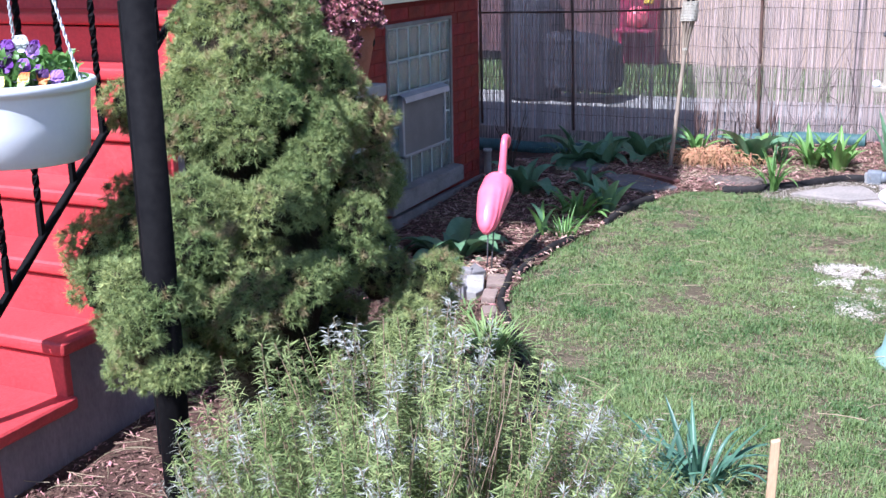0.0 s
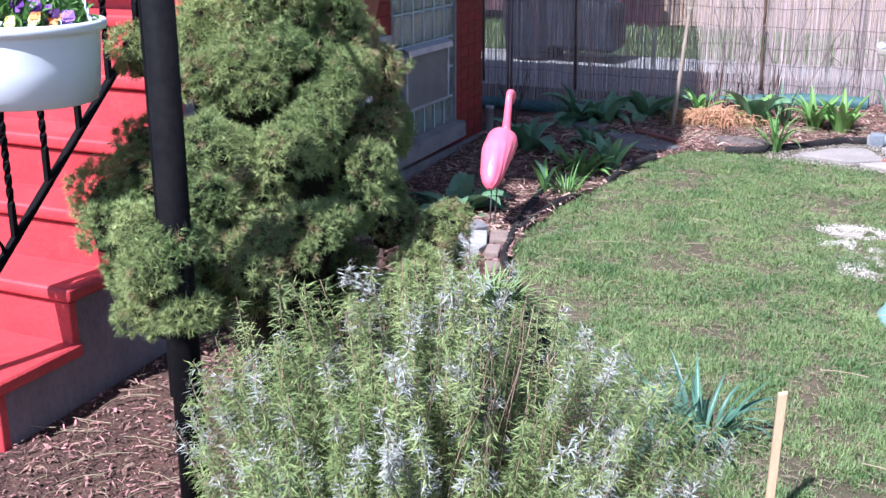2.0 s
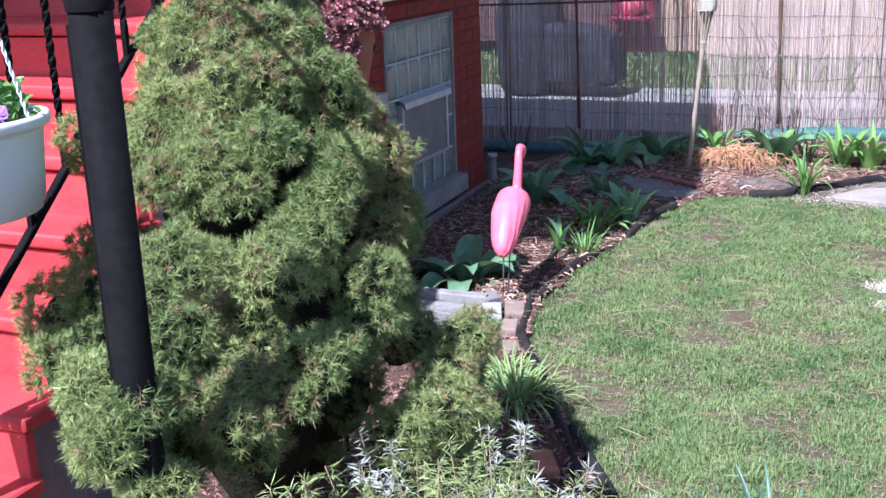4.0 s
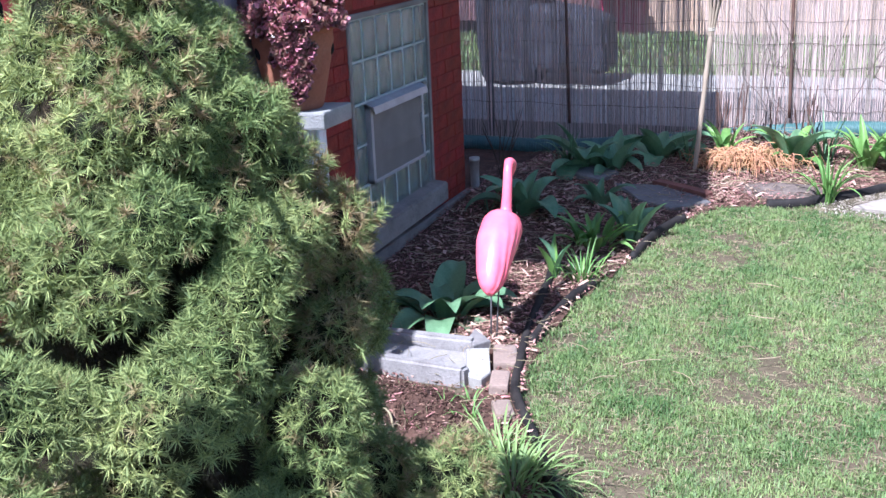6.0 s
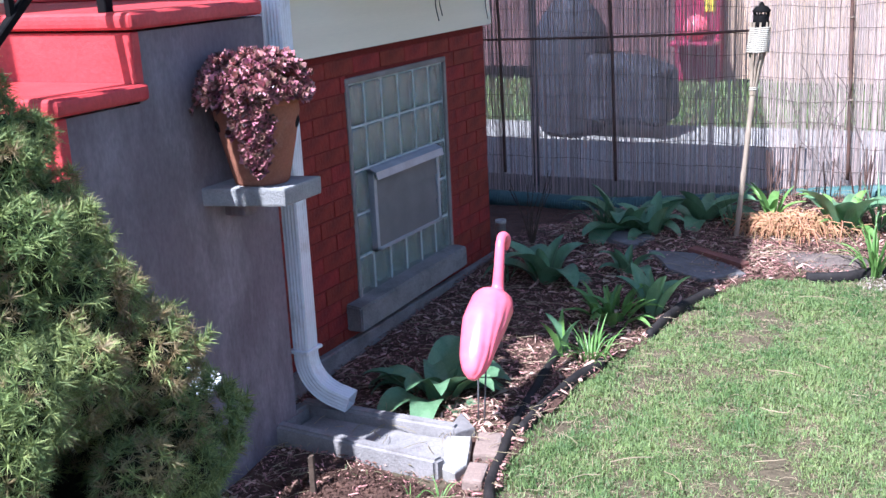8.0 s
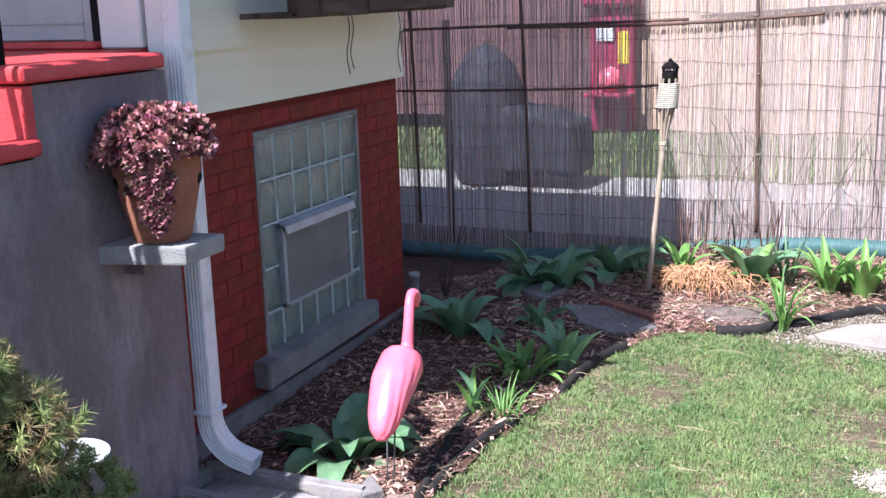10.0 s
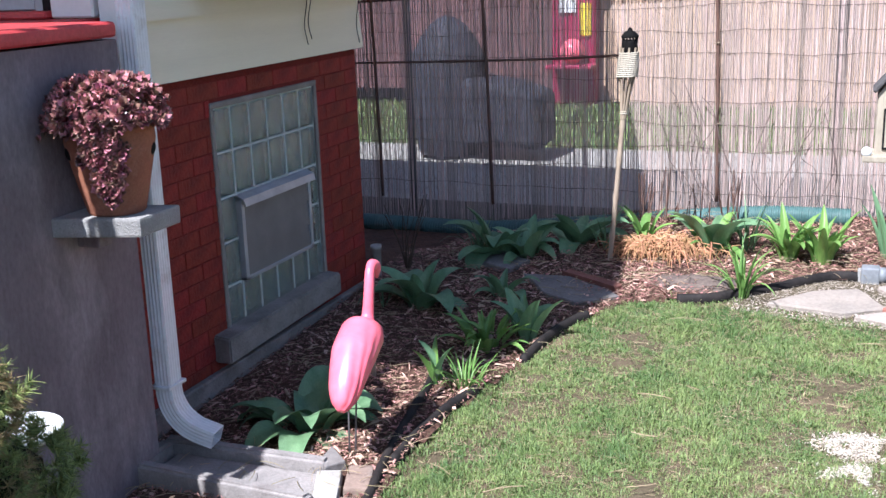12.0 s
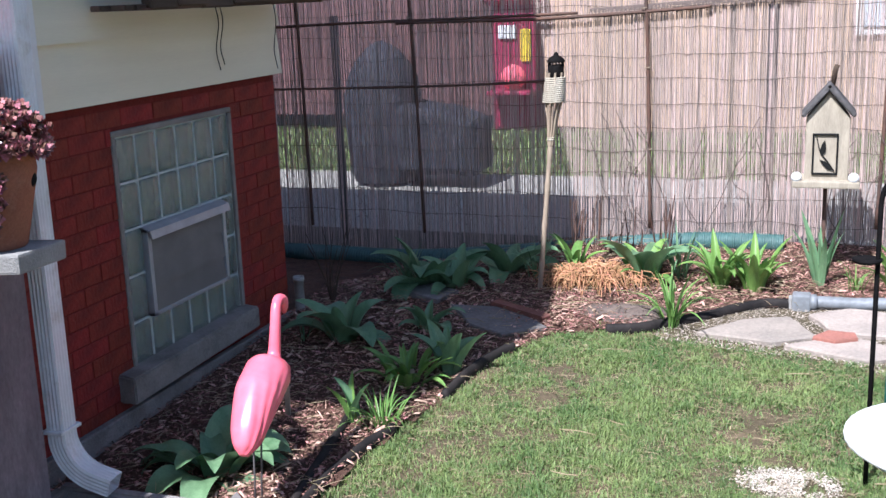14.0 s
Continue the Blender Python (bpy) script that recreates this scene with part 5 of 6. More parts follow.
# ---- splash block, stones, edging ----
def slab_thing(name, pts, z0, h, material, label, category, group="", wob=0.004):
    """A flat stone with a broken outline."""
    cx, cy = sum(p[0] for p in pts) / len(pts), sum(p[1] for p in pts) / len(pts)
    line = []
    for a, b in zip(pts, pts[1:] + pts[:1]):
        for t in (0.0, 0.33, 0.66):
            x, y = a[0] + (b[0] - a[0]) * t - cx, a[1] + (b[1] - a[1]) * t - cy
            k = 1 + 0.06 * noise.noise((x * 9 + cx, y * 9 + cy, 3))
            line.append((x * k, y * k))
    bm = bmesh.new()
    lo = [bm.verts.new((x, y, -0.02)) for x, y in line]
    mid = [bm.verts.new((x, y, h - 0.006)) for x, y in line]
    hi = [bm.verts.new((x * 0.965, y * 0.965, h + wob * noise.noise((x * 8, y * 8, cx)))) for x, y in line]
    n = len(line)
    for r, s in ((lo, mid), (mid, hi)):
        for k in range(n):
            bm.faces.new((r[k], r[(k + 1) % n], s[(k + 1) % n], s[k]))
    bm.faces.new(hi), bm.faces.new(lo[::-1])
    ob = part(name, bm, material)
    ob.location = (cx, cy, z0)
    ob.rotation_euler = (math.atan(0.046), 0, 0)
    return tagged(ob, label, category, group)


def build_hardscape():
    sb = thing("splash_block", (0.19, -0.83, ground_z(0.4, -0.72) - 0.008), "grey concrete splash block under the downspout", "splash block")
    M_splash = mat("weathered_splash_concrete", (0.31, 0.28, 0.268), (0.23, 0.21, 0.20), 9, 0.92, 0.5, 110, stain=(0.20, 0.175, 0.165), stain_scale=7)
    def wallbox(name, pts, z0, z1, label=""):
        bm = bmesh.new()
        lo, hi = [bm.verts.new((x, y, z0)) for x, y in pts], [bm.verts.new((x, y, z1 if not isinstance(z1, (list, tuple)) else z1[i])) for i, (x, y) in enumerate(pts)]
        bm.faces.new(hi), bm.faces.new(lo[::-1])
        for k in range(len(pts)):
            bm.faces.new((lo[k], lo[(k + 1) % len(pts)], hi[(k + 1) % len(pts)], hi[k]))
        bmesh.ops.bevel(bm, geom=list(bm.edges), offset=0.010, segments=3, affect="EDGES")
        part(name, bm, M_splash, sb, label)
    wallbox("floor", [(0.0, 0.0), (0.62, 0.02), (0.60, 0.20), (0.0, 0.175)], -0.03, [0.050, 0.036, 0.036, 0.050])
    wallbox("front_wall", [(-0.035, -0.035), (0.60, -0.035), (0.61, 0.015), (-0.03, 0.015)], -0.03, [0.096, 0.076, 0.072, 0.094])
    wallbox("back_wall", [(-0.05, 0.165), (0.55, 0.205), (0.545, 0.25), (-0.055, 0.212)], -0.03, [0.094, 0.078, 0.078, 0.096])
    wallbox("end_wall", [(-0.052, 0.016), (-0.006, 0.016), (-0.006, 0.168), (-0.052, 0.162)], -0.03, [0.098, 0.094, 0.094, 0.098])
    slab_thing("leaf_stone", [(0.725, -0.655), (0.80, -0.625), (0.868, -0.80), (0.855, -0.86), (0.805, -0.845), (0.75, -0.72)], ground_z(0.8, -0.73) - 0.004, 0.05, M_pale, "pale flat stone at the end of the splash block", "stone")
    slab_thing("leaf_stone", [(0.70, -0.50), (0.79, -0.58), (0.745, -0.635), (0.705, -0.60)], ground_z(0.74, -0.57), 0.055, M_slate, "small grey broken stone behind the splash block", "stone")
    red = mat("worn_red_paver", (0.30, 0.215, 0.175), (0.24, 0.17, 0.14), 12, 0.9, 0.5, 80, rnd=0.2, stain=(0.35, 0.30, 0.265), stain_scale=8)
    for x, y, a, w, l in ((0.862, -0.635, 110, 0.085, 0.17), (0.905, -0.82, 105, 0.065, 0.13), (0.982, -1.01, 118, 0.062, 0.115), (1.375, -1.81, 118, 0.075, 0.15)):
        ob = part("paver_brick", boxed((-l / 2, -w / 2, -0.03), (l / 2, w / 2, 0.026), 0.009, 2), red if y > -1.5 else mat("orange_brick", (0.42, 0.17, 0.10), (0.34, 0.13, 0.08), 12, 0.9, 0.5, 80))
        ob.matrix_world = pose(x, y, ground_z(x, y) + 0.012, 2.6, 0, a)
        tagged(ob, "worn pinkish brick paver set along the bed edge", "brick", "edging bricks")
    # flagstones: shaded ones by the bed, pale ones by the pipe
    g = lambda y, x=1.6: ground_z(x, y)
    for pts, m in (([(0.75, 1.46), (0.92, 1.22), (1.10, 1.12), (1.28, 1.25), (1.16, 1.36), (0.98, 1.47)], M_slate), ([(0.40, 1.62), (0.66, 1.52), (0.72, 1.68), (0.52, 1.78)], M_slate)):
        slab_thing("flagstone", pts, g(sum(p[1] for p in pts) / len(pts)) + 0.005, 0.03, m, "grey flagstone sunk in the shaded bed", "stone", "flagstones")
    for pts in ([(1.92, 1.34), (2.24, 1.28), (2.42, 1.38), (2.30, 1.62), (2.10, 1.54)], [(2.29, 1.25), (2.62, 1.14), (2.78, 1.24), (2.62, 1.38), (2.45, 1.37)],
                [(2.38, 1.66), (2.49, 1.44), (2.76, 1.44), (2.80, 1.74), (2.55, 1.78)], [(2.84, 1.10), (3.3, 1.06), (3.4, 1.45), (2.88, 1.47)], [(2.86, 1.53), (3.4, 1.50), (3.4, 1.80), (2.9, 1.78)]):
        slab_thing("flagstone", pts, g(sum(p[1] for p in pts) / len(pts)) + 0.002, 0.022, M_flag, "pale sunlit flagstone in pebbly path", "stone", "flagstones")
    slab_thing("red_stone", [(2.40, 1.33), (2.49, 1.30), (2.58, 1.35), (2.57, 1.41), (2.46, 1.42)], g(1.36) + 0.022, 0.018, mat("red_sandstone", (0.33, 0.14, 0.11), (0.27, 0.12, 0.095), 9, 0.85, 0.4, 60), "dull red flat stone on the path", "stone")
    slab_thing("wood_plank", [(0.94, 1.49), (1.24, 1.315), (1.265, 1.36), (0.965, 1.535)], g(1.42) + 0.022, 0.03, mat("red_brown_plank", (0.24, 0.10, 0.075), (0.17, 0.075, 0.06), 9, 0.85, 0.4, 60), "red-brown weathered plank lying in the bed", "plank")
    def strip(name, pts, r, m, label, category, flat=1.0, lift=0.012, group=""):
        line = [Vector((x, y, ground_z(x, y) + lift + 0.006 * noise.noise((x * 6, y * 6, 1)))) for x, y in [(p.x + (0.005 if m is M_edge else 0.0) * noise.noise(p * 7), p.y) for p in spline([(x, y, 0) for x, y in pts], 10)]]
        c = line[0].copy()
        ob = part(name, tube(bmesh.new(), [p - c for p in line], r, 10, True, flat), m, None, "", True)
        ob.location = c
        return tagged(ob, label, category, group)
    for pts in ([(1.52, -1.95), (1.438, -1.713), (1.351, -1.563), (1.263, -1.393), (1.1, -1.09), (0.98, -0.88), (0.925, -0.67), (0.865, -0.37), (0.82, -0.06), (0.785, 0.19), (0.76, 0.29)], [(1.62, -1.92), (1.475, -1.70), (1.39, -1.56)],
                [(0.915, -0.48), (0.912, -0.25), (0.945, -0.05), (0.985, 0.12)], [(1.068, 0.45), (1.098, 0.71), (1.15, 0.93), (1.19, 1.0)], [(1.53, 1.30), (1.66, 1.34), (1.775, 1.425), (1.914, 1.549), (2.154, 1.762), (2.30, 1.79)]):
        strip("lawn_edging", pts, 0.018, M_edge, "black plastic lawn edging along the bed", "edging", 1.7, 0.014, "lawn edging")
    strip("grey_pipe", [(2.36, 1.80), (2.8, 1.845), (3.4, 1.89)], 0.03, M_pipe, "grey plastic pipe edging the far bed", "pipe", 1.0, 0.03)
    pf = thing("pipe_coupling", (2.335, 1.79, g(1.79)), "blocky grey pipe coupling on the edging", "pipe fitting")
    part("body", boxed((-0.035, -0.035, -0.01), (0.045, 0.04, 0.075), 0.008, 2), M_pipe, pf)
    part("collar", tube(bmesh.new(), [(0.04, 0.0, 0.035), (0.07, 0.004, 0.035)], 0.038, 14), M_pipe, pf, "", True)
    part("cap", boxed((-0.05, -0.02, 0.0), (-0.034, 0.025, 0.06), 0.004), M_concrete, pf, "pale end cap")
    # ribbed drain hose at the fence foot
    line = spline([(-1.1, 2.72, -0.055), (-0.5, 2.72, -0.06), (0.1, 2.72, -0.06), (0.75, 2.73, 0.0), (1.35, 2.73, 0.072), (1.8, 2.72, 0.115), (2.22, 2.72, 0.118)], 115)
    rs = [0.052 + 0.0045 * math.sin(i * 1.9) for i in range(len(line))]
    ob = part("drain_hose", tube(bmesh.new(), [p - line[0] for p in line], rs, 14), M_hose, None, "", True)
    ob.location = line[0]
    tagged(ob, "ribbed green drain hose along the fence foot", "hose")
    ob = part("pipe_stub", lathe(bmesh.new(), [(0.024, -0.03), (0.024, 0.12), (0.028, 0.12), (0.028, 0.14), (0.02, 0.14), (0.02, 0.0)], 18), M_pale, None, "", True)
    ob.location = (0.04, 1.285, 0.05)
    tagged(ob, "short white plastic pipe at the house corner", "pipe")
    # stakes and pegs
    fresh = mat("fresh_cut_wood", (0.62, 0.42, 0.25), (0.52, 0.34, 0.2), 14, 0.75, 0.2, 60, stretch=(6, 6, 0.6))
    for x, y, h, w, m, lab in ((2.362, -2.485, 0.385, 0.0115, fresh, "pale square wooden stake in the lawn"), (0.547, 0.155, 0.20, 0.009, M_bamboo, "short split wooden peg behind flamingo"), (0.50, -1.12, 0.17, 0.009, M_bark, "brown broken twig stub in soil")):
        bm = boxed((-w, -w * 0.8, -0.03), (w, w * 0.8, h), 0.002)
        for v in bm.verts:
            if v.co.z > h * 0.9:
                v.co.z += 0.35 * v.co.x
        ob = part("wooden_stake", bm, m)
        ob.matrix_world = pose(x, y, g(y, x), 1.5, 1.0, 14)
        tagged(ob, lab, "stake")


def build_saucer():
    s = thing("plastic_saucer", (0.74, -1.90, ground_z(0.74, -1.90) + 0.02), "white plastic saucer on a stake behind the spruce", "saucer")
    part("dish", lathe(bmesh.new(), [(0.0, 0.735), (0.07, 0.735), (0.088, 0.757), (0.086, 0.759), (0.067, 0.741), (0.0, 0.740)], 28), M_pot, s, "", True)
    part("stake", tube(bmesh.new(), [(0, 0, -0.03), (0, 0, 0.735)], 0.008, 8), M_black, s, "", True)


def build_torch():
    t = thing("garden_torch", (1.096, 1.83, ground_z(1.096, 1.83)), "bamboo torch with cord-wrapped head and black oil can", "torch")
    axis = Vector((0.101, 0.0, 1.165)).normalized()
    at = lambda h: axis * h
    line = [at(h) for h in np.linspace(-0.02, 0.80, 26)]
    part("cane", tube(bmesh.new(), line, [0.0125 * (1.22 if i in (5, 11, 17, 22) else 1.0) for i in range(26)], 12), M_bamboo, t, "", True)
    for k in range(9):
        a = 2 * math.pi * k / 9
        d = Vector((math.cos(a), math.sin(a), 0))
        part("split_slat", tube(bmesh.new(), [at(0.74) + d * 0.011, at(0.86) + d * 0.022, at(0.97) + d * 0.042, at(1.09) + d * 0.046], 0.0048, 6), M_bamboo, t)
    bm = bmesh.new()
    pts = [at(0.945 + 0.125 * i / 200) + Vector((math.cos(i * 0.42), math.sin(i * 0.42), 0)) * (0.049 + 0.003 * math.sin(i * 1.7)) for i in range(201)]
    tube(bm, pts, 0.0036, 6)
    cord = mat("pale_cord", (0.62, 0.56, 0.46), (0.5, 0.44, 0.35), 20, 0.85, 0.3, 90)
    part("cord_wrap", bm, cord, t, "pale cord binding", True)
    part("cord_tie", tube(bmesh.new(), [at(0.76 + 0.0012 * i) + Vector((math.cos(i * 0.8), math.sin(i * 0.8), 0)) * 0.018 for i in range(20)], 0.003, 5), cord, t, "", True)
    can = bmesh.new()
    lathe(can, [(0.0, 1.03), (0.038, 1.03), (0.038, 1.115), (0.034, 1.12), (0.0, 1.12)], 20, (axis.x * 1.08, 0, 0))
    part("oil_can", can, M_black, t, "", True)
    for k in range(7):
        a = 2 * math.pi * k / 7
        part("guard_bar", boxed((axis.x * 1.1 + 0.035 * math.cos(a) - 0.004, 0.035 * math.sin(a) - 0.004, 1.11), (axis.x * 1.1 + 0.035 * math.cos(a) + 0.004, 0.035 * math.sin(a) + 0.004, 1.135)), M_black, t)
    part("cap", lathe(bmesh.new(), [(0.042, 1.133), (0.043, 1.14), (0.028, 1.158), (0.012, 1.165), (0.012, 1.172), (0.004, 1.18), (0.0, 1.181)], 20, (axis.x * 1.1, 0, 0)), M_black, t, "", True)


def build_birdhouse():
    b = thing("bird_feeder", (2.42, 2.3, ground_z(2.42, 2.3)), "beige wooden bird feeder house on a thin pole", "bird feeder")
    beige = mat("beige_board", (0.40, 0.345, 0.27), (0.32, 0.275, 0.215), 9, 0.8, 0.3, 70, stretch=(4, 4, 0.6))
    part("pole", tube(bmesh.new(), [(0, 0.03, -0.03), (0, 0.03, 0.52)], 0.010, 10), M_rust, b, "", True)
    bm = bmesh.new()
    ring = [(-0.10, 0.50), (0.10, 0.50), (0.10, 0.80), (0.0, 0.93), (-0.10, 0.80)]
    lo, hi = [bm.verts.new((x, -0.07, q)) for x, q in ring], [bm.verts.new((x, 0.07, q)) for x, q in ring]
    bm.faces.new(lo), bm.faces.new(hi[::-1])
    for k in range(5):
        bm.faces.new((lo[k], lo[(k + 1) % 5], hi[(k + 1) % 5], hi[k]))
    bmesh.ops.bevel(bm, geom=list(bm.edges), offset=0.004, segments=1, affect="EDGES")
    part("house_body", bm, beige, b)
    for s in (-1, 1):
        bm = boxed((-0.012, -0.10, -0.012), (0.185, 0.10, 0.012), 0.006)
        for v in bm.verts:
            v.co.z += 0.006 * noise.noise(v.co * 30)
        o = part("roof_board", bm, mat("grey_shingle_bark", (0.13, 0.12, 0.12), (0.07, 0.065, 0.065), 18, 0.9, 0.7, 60), b, "rough dark bark roof")
        o.matrix_local = pose(0, 0, 0.955, 0, 50 if s > 0 else 130, 0)
    part("ridge_knob", tube(bmesh.new(), [(0.012, 0, 0.95), (0.02, 0, 1.02), (0.03, 0, 1.05)], 0.012, 8), M_bark, b, "", True)
    for lo, hi in (((-0.155, -0.12, 0.47), (0.155, 0.12, 0.505)),):
        part("tray", boxed(lo, hi, 0.008, 2), beige, b)
    for sx in (-0.135, 0.125):
        bm = bmesh.new()
        bmesh.ops.create_uvsphere(bm, u_segments=12, v_segments=8, radius=0.026, matrix=Matrix.Translation((sx, -0.1, 0.52)))
        part("knob", bm, M_pot, b, "pale round knob", True)
    fr = bmesh.new()
    for lo, hi in (((-0.068, -0.08, 0.535), (-0.06, -0.07, 0.725)), ((0.042, -0.08, 0.535), (0.05, -0.07, 0.725)), ((-0.068, -0.08, 0.53), (0.05, -0.07, 0.54)), ((-0.068, -0.08, 0.72), (0.05, -0.07, 0.73))):
        box(fr, lo, hi, 0.002)
    part("window_frame", fr, M_gap, b, "dark narrow frame")
    part("leaf_stem", tube(bmesh.new(), spline([(-0.05, -0.076, 0.715), (-0.03, -0.076, 0.64), (0.0, -0.076, 0.6), (0.035, -0.076, 0.55)], 6), 0.003, 6), M_gap, b)
    for x, q, an in ((-0.018, 0.655, 0.15), (0.004, 0.575, -0.9)):
        bm = bmesh.new()
        pts = [bm.verts.new((x + 0.05 * t * math.sin(an) + w * math.cos(an), -0.078, q + 0.05 * t * math.cos(an) - w * math.sin(an))) for t, w in ((-0.7, 0), (-0.2, 0.013), (0.4, 0.010), (0.9, 0), (0.4, -0.010), (-0.2, -0.013))]
        f = bm.faces.new(pts)
        ex = bmesh.ops.extrude_face_region(bm, geom=[f])
        for v in ex["geom"]:
            if isinstance(v, bmesh.types.BMVert):
                v.co.y += 0.004
        part("leaf_cutout", bm, M_gap, b)


def build_birdbath():
    bb = thing("bird_bath", (2.73, -0.90, ground_z(2.73, -0.9) - 0.025), "verdigris bird bath with a white bowl", "bird bath")
    verd = mat("verdigris", (0.28, 0.42, 0.37), (0.22, 0.34, 0.31), 6, 0.75, 0.4, 60, stain=(0.40, 0.44, 0.38), stain_scale=5)
    bowlm = mat("chalky_white_bowl", (0.72, 0.71, 0.68), (0.58, 0.57, 0.54), 9, 0.7, 0.3, 60)
    part("pedestal", lathe(bmesh.new(), [(0.0, 0.0), (0.20, 0.0), (0.205, 0.03), (0.18, 0.06), (0.165, 0.14), (0.15, 0.26), (0.135, 0.36), (0.09, 0.42), (0.07, 0.50), (0.075, 0.56), (0.10, 0.585)], 28), verd, bb, "", True)
    part("bowl", lathe(bmesh.new(), [(0.0, 0.575), (0.09, 0.578), (0.17, 0.60), (0.228, 0.640), (0.240, 0.650), (0.237, 0.659), (0.222, 0.652), (0.16, 0.622), (0.08, 0.602), (0.0, 0.60)], 36), bowlm, bb, "", True)
    part("seed_residue", lathe(bmesh.new(), [(0.0, 0.606), (0.08, 0.608), (0.12, 0.6115), (0.118, 0.605)], 22), mat("wet_seed_husks", (0.30, 0.22, 0.13), (0.42, 0.33, 0.22), 25, 0.8, 0.6, 80), bb, "brown seed husks", True)
    hk = thing("shepherd_hook", (2.585, 0.10, ground_z(2.585, 0.10)), "slim black iron shepherd hook pole in the lawn", "garden hook")
    pts = [(0, 0, -0.05), (0, 0, 0.5), (0, 0, 0.90)] + [(0.11 - 0.11 * math.cos(a), 0, 0.90 + 0.13 * math.sin(a)) for a in np.linspace(0.15, 2.9, 14)]
    part("rod", tube(bmesh.new(), pts, 0.0075, 8), M_black, hk, "", True)
    part("dish", lathe(bmesh.new(), [(0.0, 0.725), (0.04, 0.725), (0.046, 0.735), (0.04, 0.738), (0.0, 0.73)], 18, (-0.03, 0, 0)), M_black, hk, "small black dish", True)
    part("foot_prong", tube(bmesh.new(), [(-0.07, 0, 0.16), (-0.03, 0, 0.12), (0.0, 0, 0.12), (0.06, 0, 0.13)], 0.006, 6), M_black, hk, "", True)
    tp = part("teal_rod", tube(bmesh.new(), [(0, 0, -0.03), (0.005, 0, 0.6)], 0.008, 8), mat("teal_plastic", (0.05, 0.25, 0.24), None, 9, 0.4, 0.1), None, "", True)
    tp.location = (2.66, 0.62, ground_z(2.66, 0.62))
    tagged(tp, "thin teal plastic garden rod", "rod")


# ---- leafy plants ----
def build_plants():
    broad = [leaf_mesh("tulip_leaf", 0.27, w, b, f, M_tulip, 10, 1.5, tw) for w, b, f, tw in ((0.105, 2.0, 0.35, 0.2), (0.115, 1.4, 0.4, -0.3), (0.085, 0.7, 0.6, 0.4), (0.12, 2.4, 0.3, 0.3), (0.10, 1.1, 0.5, 0.0))]
    lily = [leaf_mesh("lily_leaf", 0.25, w, b, f, M_lily, 9, 1.4, tw) for w, b, f, tw in ((0.045, 1.2, 0.5, 0.3), (0.04, 0.6, 0.6, -0.2), (0.05, 1.7, 0.4, 0.3), (0.036, 0.9, 0.6, 0.6))]
    strap = [leaf_mesh("strap_leaf", 0.28, w, b, 0.4, M_tulip, 8, 1.2, tw) for w, b, tw in ((0.013, 0.5, 0.3), (0.012, 1.3, -0.4), (0.014, 2.0, 0.3))]
    bulb = [leaf_mesh("strap_leaf", 0.28, w, b, 0.4, M_bulb, 8, 1.2, tw) for w, b, tw in ((0.020, 0.6, 0.3), (0.017, 1.5, -0.5), (0.022, 2.2, 0.4))]
    green_strap = [leaf_mesh("strap_leaf", 0.2, w, b, 0.4, M_lily, 7, 1.2, tw) for w, b, tw in ((0.010, 0.5, 0.3), (0.009, 1.2, -0.4), (0.011, 1.9, 0.3))]
    M_clump = mat("pale_grass_blades", (0.21, 0.32, 0.09), (0.34, 0.43, 0.16), 9, 0.5, 0.1, 60, rnd=0.2, thin=0.3, stretch=(3, 3, 0.5))
    pale_strap = [leaf_mesh("strap_leaf", 0.2, w, b, 0.4, M_clump, 7, 1.2, tw) for w, b, tw in ((0.009, 0.9, 0.3), (0.008, 1.5, -0.4), (0.010, 2.1, 0.3))]
    sword = [leaf_mesh("iris_leaf", 0.36, w, b, 0.25, M_tulip, 8, 1.3, 0.1) for w, b in ((0.045, 0.25), (0.04, 0.6), (0.035, 0.1))]
    rng = random.Random(21)
    def clump(name, x, y, n, meshes, size, spread, label, lean=0.25, group="", face=None):
        c = thing(name, (x, y, ground_z(x, y) + 0.012), label, "plant", group)
        for k in range(n):
            a = 2 * math.pi * k / n + rng.uniform(-0.35, 0.35) if face is None else face + rng.uniform(-1.3, 1.3)
            me = meshes[k % len(meshes)]
            ob = new("leaf", me)
            ob.parent = c
            s = size * rng.uniform(0.75, 1.15)
            r = spread * rng.random()
            ob.matrix_local = Matrix.Translation((r * math.cos(a), r * math.sin(a), -0.01)) @ Euler((rng.uniform(-0.15, 0.15), rng.uniform(0, lean), a)).to_matrix().to_4x4() @ Matrix.Scale(s, 4)
        return c
    T = "broad blue-green tulip leaves in bark mulch"
    clump("tulip_plant", 0.50, -0.31, 19, [broad[0], broad[3], broad[1], broad[0]], 1.0, 0.10, "broad drooping tulip leaves beside the splash block", 1.25)
    clump("tulip_plant", 0.41, 0.97, 9, broad, 1.05, 0.06, T, 1.2, "tulip plants")
    clump("tulip_plant", 0.745, 1.14, 9, broad, 0.72, 0.05, T, 0.35, "tulip plants")
    clump("tulip_plant", 1.0, 0.69, 7, [broad[2], broad[4], broad[2]], 0.82, 0.05, "upright tulip leaves with sunlit twisted tips", 0.35)
    clump("leafy_plant", 0.86, 0.58, 34, lily, 0.75, 0.10, "low bushy dark green perennial in shade", 0.7)
    clump("tulip_plant", 0.815, 0.155, 4, [broad[2], lily[1]], 0.75, 0.03, "young tulip shoots by the lawn edging", 0.4)
    clump("daffodil_plant", 0.93, 0.14, 34, green_strap, 0.9, 0.07, "short clump of narrow green bulb leaves", 0.5)
